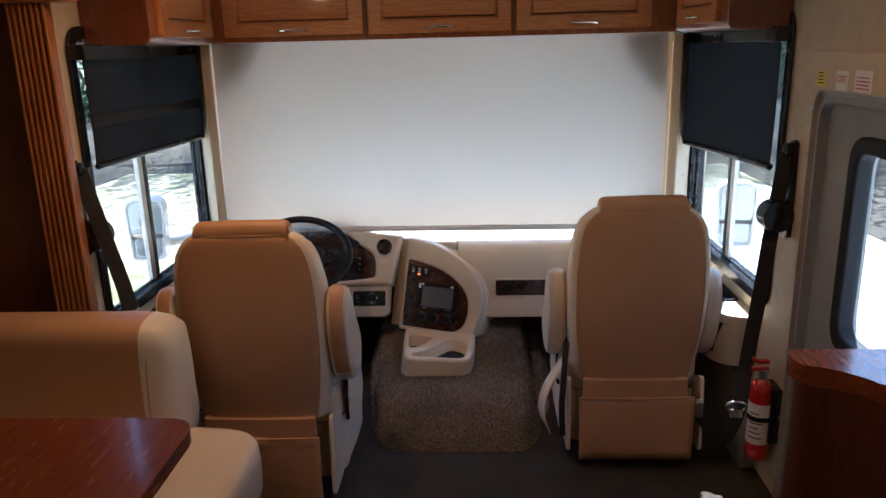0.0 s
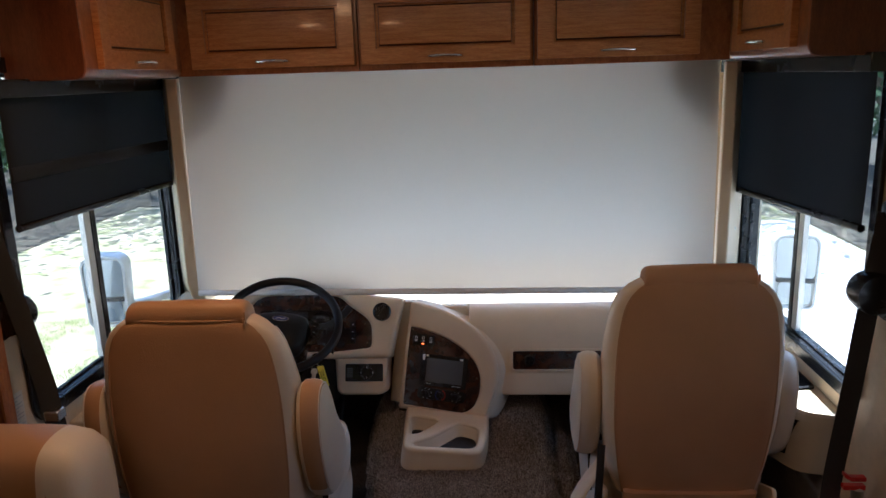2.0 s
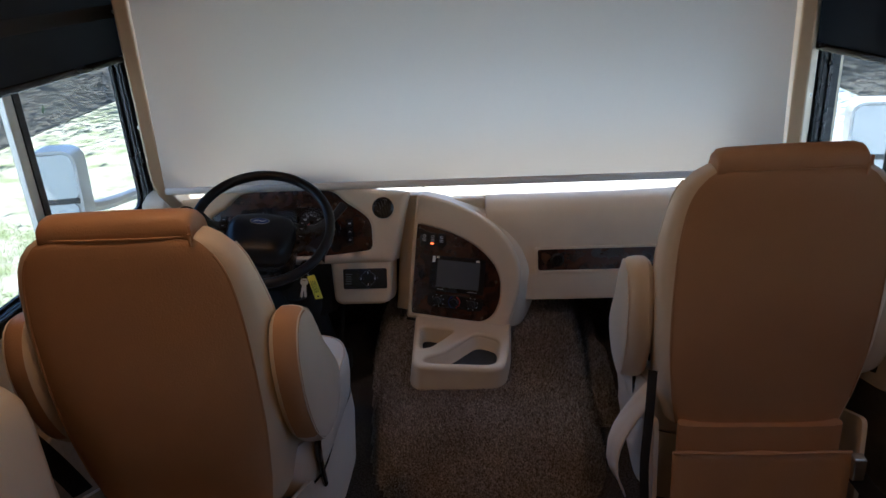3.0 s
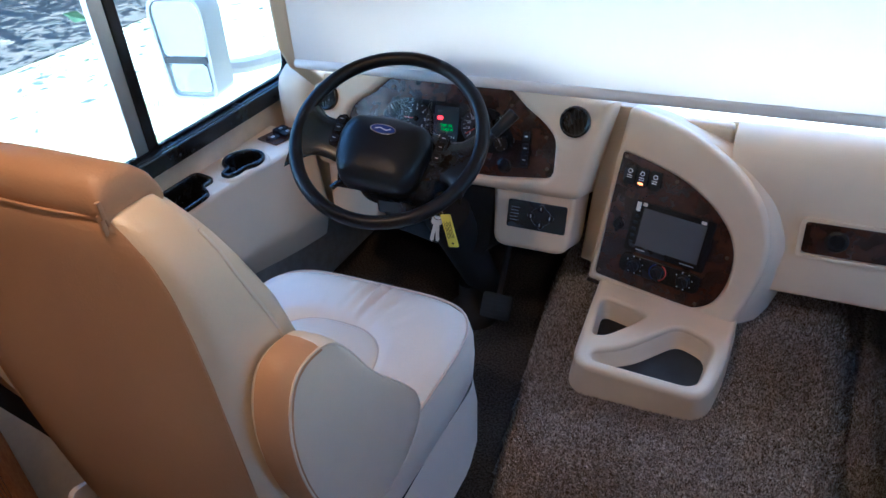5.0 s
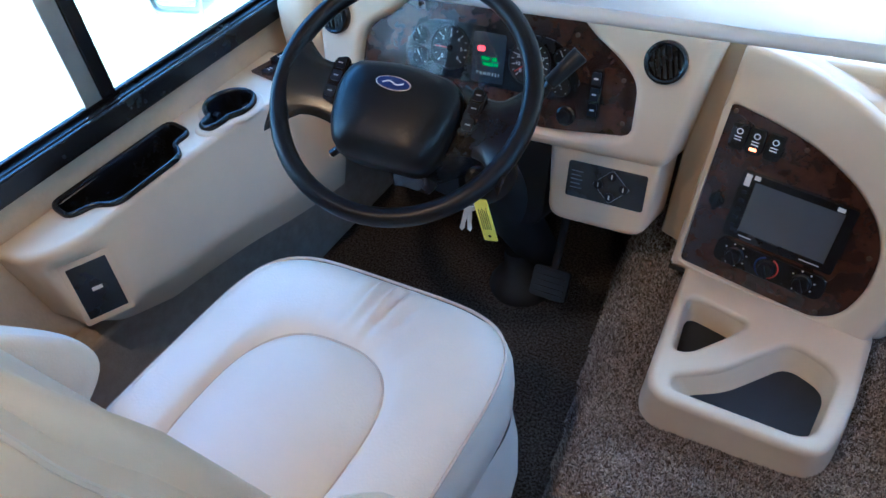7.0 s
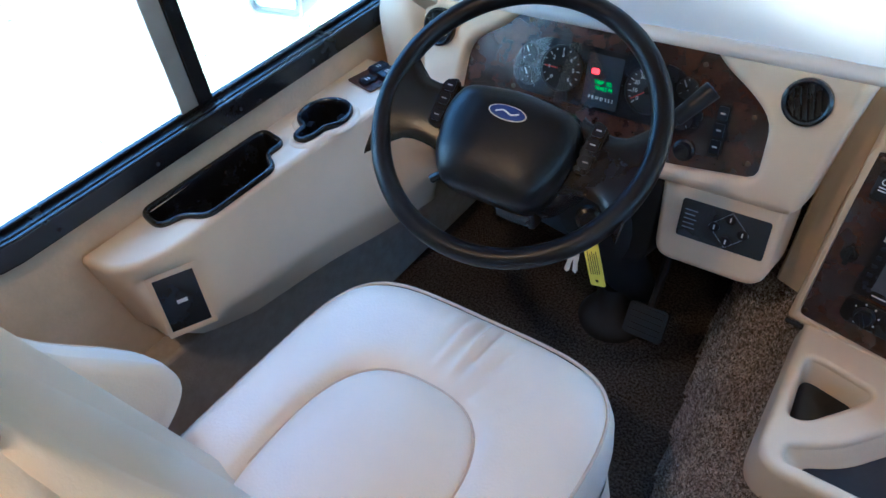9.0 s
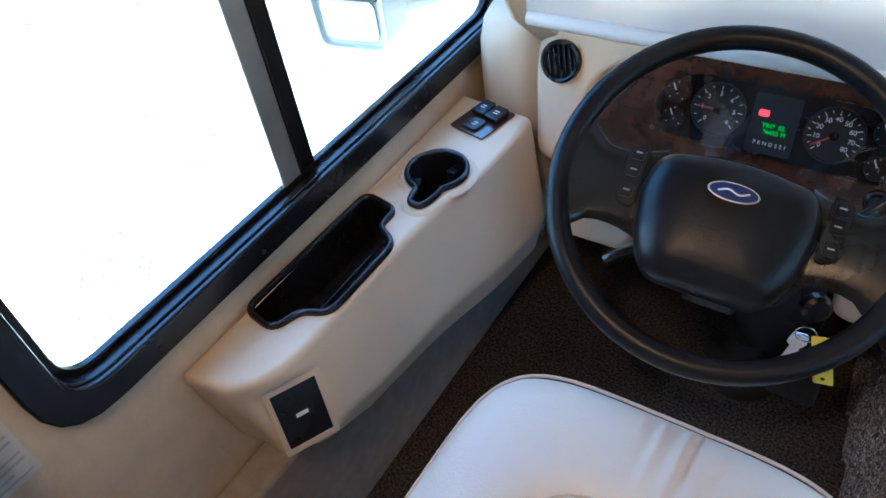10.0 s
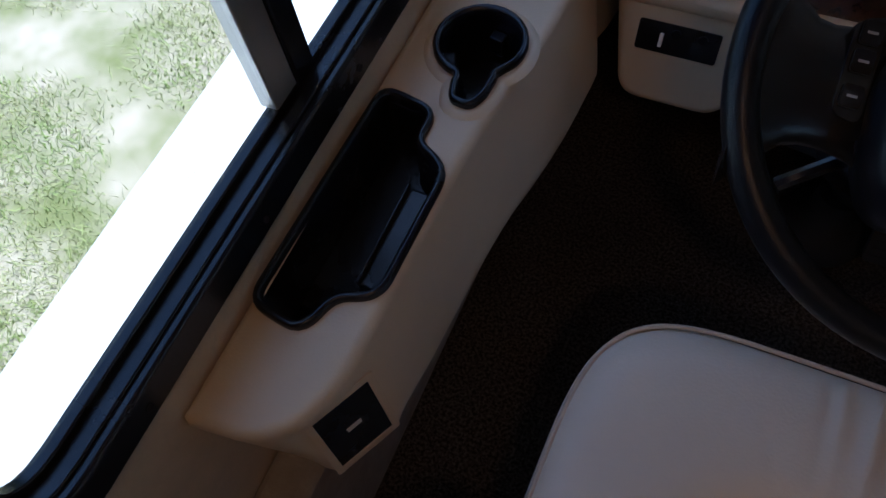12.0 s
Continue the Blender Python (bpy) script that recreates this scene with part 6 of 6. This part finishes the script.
box(bm, 0.02, 0.060, -0.045, 0.045, 0.20, 0.40, FX)
part("strap", bm, BLACK, fx, "black wall bracket and strap", 0.002)

# ---- wall sticker by the driver ----
ws_ = thing("notice_label", (XL, 2.51, 0.72), "white printed notice label on the side wall", "label")
bm = B()
plate(bm, rect(2.425, 2.515, 0.60, 0.735, 0.002), [], 0.001, LEFT, top=0.0018)
part("paper", bm, material("aged_paper", (0.60, 0.57, 0.51), 0.6, vary=0.04), ws_)
bm = B()
for k in range(12):
    plate(bm, rect(2.432, 2.508 - 0.02 * (k % 3 == 1), 0.608 + k * 0.0102, 0.6115 + k * 0.0102), [], 0.0006, LEFT, top=0.0026)
part("print", bm, material("grey_print", (0.42, 0.41, 0.40), 0.6), ws_)

# ---- dinette ----
tb = thing("dinette_table", (-1.1, 1.15, 0.0), "glossy cherry laminate dinette table with rounded corners", "table")
bm = B()
plate(bm, rounded([(-1.75, 0.60), (-0.495, 0.60), (-0.495, 1.605), (-1.75, 1.605)], [0.02, 0.07, 0.075, 0.02]), [], 0.034, Matrix.Translation((0, 0, 0.76)))
part("tabletop", bm, WOOD_TABLE, tb, "", 0.008)
bm = B()
lathe(bm, [(0.16, 0), (0.16, 0.01), (0.045, 0.03), (0.04, 0.70), (0.12, 0.726)], Matrix.Translation((-1.15, 1.1, 0)), 24)
part("pedestal", bm, STEEL, tb)
bn = thing("dinette_bench", (-1.2, 1.9, 0.0), "vinyl dinette bench with a high padded back, coloured lamplit", "bench")
bm = B()
rings = []
for x, k in ((-1.98, 0.9), (-1.95, 1.0), (-0.86, 1.0), (-0.80, 0.99), (-0.755, 0.95), (-0.728, 0.86), (-0.715, 0.6)):
    rings.append([Vector((x, 2.075 + (p.x - 2.075) * (1 if k > 0.97 else k), 0.63 + (p.y - 0.66) * k * 0.98)) for p in smooth([(1.975, 0.47), (1.968, 0.62), (1.975, 0.78), (2.0, 0.85), (2.07, 0.868), (2.14, 0.85), (2.165, 0.78), (2.17, 0.6), (2.17, 0.46), (2.07, 0.45)], True, 4)])
loft(bm, rings[:4], caps=False)
bm.faces.new([bm.verts.new(p) for p in rings[0]])
part("back_cushion", bm, VINYL_LAMPLIT, bn, "", angle=70)
bm = B()
loft(bm, rings[3:], caps=False)
bm.faces.new([bm.verts.new(p) for p in rings[-1]])
part("end_panel", bm, VINYL, bn, "cream vinyl end of the bench back", angle=70)
bm = B()
tube(bm, smooth([(-0.79, 1.975, 0.47), (-0.785, 1.970, 0.63), (-0.782, 1.985, 0.767), (-0.79, 2.03, 0.818), (-0.80, 2.09, 0.824)], False), 0.0025, sides=6)
part("piping", bm, VINYL_LAMPLIT, bn)
bm = B()
rings = []
for k, z in ((0.96, 0.30), (0.99, 0.315), (1.0, 0.36), (1.0, 0.42), (0.985, 0.45), (0.95, 0.468), (0.85, 0.475), (0.4, 0.478)):
    rings.append(sup(0.72 * (1 - (1 - k) * 0.35), 0.29 * k, 7, 64, -1.215, 1.82, z))
loft(bm, rings)
part("seat_cushion", bm, VINYL, bn, "", angle=70)
bm = B()
tube(bm, sup(0.72 * 0.985, 0.29 * 0.965, 7, 64, -1.215, 1.82, 0.456), 0.004, closed=True, sides=6)
part("piping", bm, PIPING, bn)
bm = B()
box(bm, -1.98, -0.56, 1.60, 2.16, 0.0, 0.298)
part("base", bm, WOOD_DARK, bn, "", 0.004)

# ---- galley end beside the door ----
gl = thing("galley_cabinet", (1.0, 1.6, 0.0), "cherry wood galley end cabinet with a rounded wooden top edge", "cabinet")
bm = B()
GT = smooth([(0.862, 1.76), (0.868, 1.80), (0.90, 1.815), (1.0, 1.815), (1.13, 1.815), (1.145, 1.80), (1.145, 1.2), (1.10, 1.19), (1.06, 1.30), (1.03, 1.50), (1.0, 1.62), (0.93, 1.70), (0.875, 1.725)], True, 4)
plate(bm, GT, [], 0.045, Matrix.Translation((0, 0, 0.825)))
part("top", bm, WOOD_TABLE, gl, "", 0.014, segments=4)
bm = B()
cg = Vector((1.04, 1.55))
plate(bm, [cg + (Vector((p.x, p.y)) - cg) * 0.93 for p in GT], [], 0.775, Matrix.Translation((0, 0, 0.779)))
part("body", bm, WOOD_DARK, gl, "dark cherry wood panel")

# ---- ceiling fittings ----
def disc(name, x, y, r, label, cat, mat, prof):
    t = thing(name, (x, y, ZC), label, cat)
    m = Matrix.Translation((x, y, ZC - 0.0)) @ Matrix.Rotation(radians(180), 4, "X")
    bm = B()
    lathe(bm, [(r, 0.0), (r, 0.006), (r * 0.93, 0.012), (r * 0.86, 0.011), (r * 0.84, 0.004)], m, 36)
    part("ring", bm, WHITE, t, angle=40)
    bm = B()
    lathe(bm, [(r * 0.84 * a, h) for a, h in prof], m, 36)
    part("cover", bm, mat, t, angle=50)
    return t


for x, y in ((-0.542, 2.623), (0.595, 2.66)):
    disc("ceiling_speaker", x, y, 0.088, "round white ceiling loudspeaker with a fine grille", "loudspeaker", material("speaker_mesh", (0.62, 0.60, 0.57), 0.6, vary=0.3, scale=400), [(1.0, 0.005), (0.9, 0.008), (0.4, 0.010), (0.02, 0.011)])
# Only the first fitting is in view; three more are added unseen for warm fill.
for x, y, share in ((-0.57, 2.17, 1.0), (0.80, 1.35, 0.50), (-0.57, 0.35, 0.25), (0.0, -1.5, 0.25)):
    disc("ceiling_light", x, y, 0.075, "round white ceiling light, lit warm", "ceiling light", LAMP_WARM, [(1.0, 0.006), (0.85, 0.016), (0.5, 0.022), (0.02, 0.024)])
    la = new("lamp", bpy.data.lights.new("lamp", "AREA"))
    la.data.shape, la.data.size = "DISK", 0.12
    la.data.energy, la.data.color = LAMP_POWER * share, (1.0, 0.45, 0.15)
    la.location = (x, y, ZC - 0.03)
disc("ceiling_vent", -0.30, 2.17, 0.07, "round white ceiling air vent", "vent", WHITE, [(1.0, 0.004), (0.6, 0.010), (0.02, 0.012)])
sd = thing("gas_alarm", (0.80, 2.70, ZC), "small white ceiling alarm with a test stub", "alarm")
bm = B()
box(bm, 0.735, 0.865, 2.66, 2.75, ZC - 0.024, ZC - 0.002)
part("case", bm, WHITE, sd, "", 0.006)
bm = B()
box(bm, 0.775, 0.80, 2.675, 2.70, ZC - 0.038, ZC - 0.023)
part("stub", bm, WHITE, sd, "", 0.003)


# ---- outside ----
bm = B()
ZG = -0.85
box(bm, -400, 400, -400, 400, ZG - 0.4, ZG - 0.03)
solid("ground", bm, GRASS, "patchy sunlit lawn with bare spots", "ground", kind="structure")
bm = B()
box(bm, -2.56, 4.9, -30, 12.5, ZG - 0.05, ZG)
solid("pavement", bm, CONCRETE, "bright pale concrete parking pad", "pavement", kind="structure")
rng = random.Random(5)
bm = B()
for k in range(110000):
    x, y = -2.57 - abs(rng.gauss(0, 1.5)), rng.uniform(2.0, 8.0)
    if noise.noise(Vector((x * 1.7, y * 1.7, 3.0))) < -0.28 + 0.30 * rng.random():
        continue
    h, a = rng.uniform(0.012, 0.034), rng.uniform(0, 6.28)
    w = rng.uniform(0.0012, 0.0026)
    dx, dy = math.cos(a) * w, math.sin(a) * w
    lx, ly = rng.gauss(0, 0.02), rng.gauss(0, 0.02)
    v = [bm.verts.new((x - dx, y - dy, ZG - 0.03)), bm.verts.new((x + dx, y + dy, ZG - 0.03)), bm.verts.new((x + lx, y + ly, ZG - 0.03 + h))]
    bm.faces.new(v)
me = bpy.data.meshes.new("grass")
bm.to_mesh(me)
bm.free()
me.materials.append(BLADE)
tagged(new("grass", me), "short green and dry grass blades beside the pad", "grass", kind="stuff")


def tree(x, y, h, r, seed, leaves, size):
    rg = random.Random(seed)
    t = thing("tree", (x, y, ZG - 0.05), "tall leafy shade tree beyond the lawn", "tree", "trees round the pad")
    bm = B()
    base = Vector((x, y, ZG - 0.05))
    tips = []
    trunk = [base + Vector((rg.gauss(0, 0.12) * k, rg.gauss(0, 0.12) * k, h * 0.62 * k / 5)) for k in range(6)]
    tube(bm, trunk, [0.24 * r * (1 - 0.12 * k) for k in range(6)], sides=9)
    for k in range(9):
        st = trunk[2 + k % 4]
        a = rg.uniform(0, 6.28)
        e = st + Vector((math.cos(a) * r * rg.uniform(0.9, 1.9), math.sin(a) * r * rg.uniform(0.9, 1.9), h * rg.uniform(0.12, 0.36)))
        mid = st.lerp(e, 0.5) + Vector((0, 0, 0.3))
        tube(bm, [st, mid, e], [0.09 * r, 0.06 * r, 0.025 * r], sides=6)
        tips += [e, mid]
    part("trunk", bm, BARK, t, angle=60)
    bm = B()
    for k in range(leaves):
        c = rg.choice(tips) + Vector((rg.gauss(0, 0.75 * r), rg.gauss(0, 0.75 * r), rg.gauss(0, 0.5 * r)))
        q = Euler((rg.uniform(0, 6.28), rg.uniform(0, 6.28), rg.uniform(0, 6.28))).to_matrix()
        s = rg.uniform(0.6, 1.2) * size
        v = [bm.verts.new(c + q @ Vector(p) * s) for p in ((-1, 0, 0), (0, -0.5, 0.1), (1, 0, 0), (0, 0.5, 0.1))]
        bm.faces.new(v)
    me = bpy.data.meshes.new("crown")
    bmesh.ops.translate(bm, verts=bm.verts, vec=-base)
    bm.to_mesh(me)
    bm.free()
    me.materials.append(LEAF)
    cr = new("crown", me)
    cr.parent = t


def shrub(x, y, r, h, seed):
    rg = random.Random(seed)
    t = thing("shrub", (x, y, ZG - 0.05), "dense low green shrub at the edge of the wood", "shrub", "undergrowth round the lawn")
    bm = B()
    for k in range(5):
        a_ = rg.uniform(0, 6.28)
        tube(bm, [(x, y, ZG - 0.05), (x + 0.3 * r * math.cos(a_), y + 0.3 * r * math.sin(a_), ZG + h * 0.4), (x + 0.7 * r * math.cos(a_), y + 0.7 * r * math.sin(a_), ZG + h * 0.8)], [0.04, 0.03, 0.01], sides=5)
    part("stems", bm, BARK, t)
    bm = B()
    lumps = [(rg.gauss(0, 0.45 * r), rg.gauss(0, 0.45 * r), rg.uniform(0.15, 0.85) * h, rg.uniform(0.25, 0.5)) for k in range(14)]
    for k in range(1700):
        lx, ly, lz, lr = rg.choice(lumps)
        c_ = Vector((x + lx + rg.gauss(0, lr * 0.6), y + ly + rg.gauss(0, lr * 0.6), ZG + max(0.02, lz + rg.gauss(0, lr * 0.5))))
        q = Euler((rg.uniform(0, 6.28), rg.uniform(0, 6.28), rg.uniform(0, 6.28))).to_matrix()
        s = rg.uniform(0.6, 1.2) * 0.10
        bm.faces.new([bm.verts.new(c_ + q @ Vector(p) * s) for p in ((-1, 0, 0), (0, -0.5, 0.1), (1, 0, 0), (0, 0.5, 0.1))])
    part("foliage", bm, LEAF, t)


for k in range(16):
    g = random.Random(200 + k)
    shrub(-13.0 - g.uniform(0, 3.0), 3.0 + k * 1.9, 1.3, g.uniform(0.9, 1.9), 70 + k)
for k in range(9):
    g = random.Random(300 + k)
    shrub(11.5 + g.uniform(0, 2.5), 7.0 + k * 2.4, 1.3, g.uniform(0.9, 1.8), 120 + k)
# Litter colour carries the trees' shade; the right-hand sheet stands for shaded paving.
bm = B()
box(bm, -60, -7.0, -20, 60, ZG - 0.04, ZG - 0.02)
box(bm, 5.0, 60, -20, 60, ZG - 0.04, ZG - 0.02)
box(bm, -6.996, 4.996, 15.0, 60, ZG - 0.04, ZG - 0.02)
solid("wood_floor", bm, material("shaded_litter", (0.07, 0.05, 0.032), 0.95, second=(0.03, 0.028, 0.016), scale=5, bump=1.0, bump_scale=30), "brown leaf litter and shaded ground under the trees, coloured dark", "ground", kind="structure")
# The three trees at negative y are unseen, added to darken the mirrors' reflections.
for k, (x, y, h, r) in enumerate(((-9.8, 9.0, 7, 1.5), (-10.2, 14, 8, 1.7), (-10.6, 19, 8, 1.8), (9.2, 14.5, 7, 1.6), (9.6, 19.0, 8, 1.7), (9.0, 25, 8, 1.7), (10.5, 10, 7, 1.6), (-4.5, 17.5, 8, 1.7), (-0.8, 19.5, 8, 1.8), (2.8, 17.0, 7, 1.6), (6.0, 21, 9, 1.8), (-7.5, -9, 8, 1.7), (-10.5, -3, 8, 1.7), (8.5, -8, 8, 1.7))):
    tree(x, y, h, r, 31 + k, 7000, 0.095)
for k, (x, y, h, r) in enumerate(((-16, 15, 9, 1.7), (-14, 26, 10, 2.0), (-22, 8, 9, 1.8), (-18, 27, 11, 2.2), (-9, 33, 10, 2.0), (-27, 17, 11, 2.2), (16, 20, 9, 1.9), (20, 14, 10, 2.0), (18, 5, 9, 1.9), (12, 31, 10, 2.0), (24, 24, 11, 2.1), (2, 38, 10, 2.1), (-4, 36, 10, 2.0))):
    tree(x, y, h, r, 11 + k, 4000, 0.12)
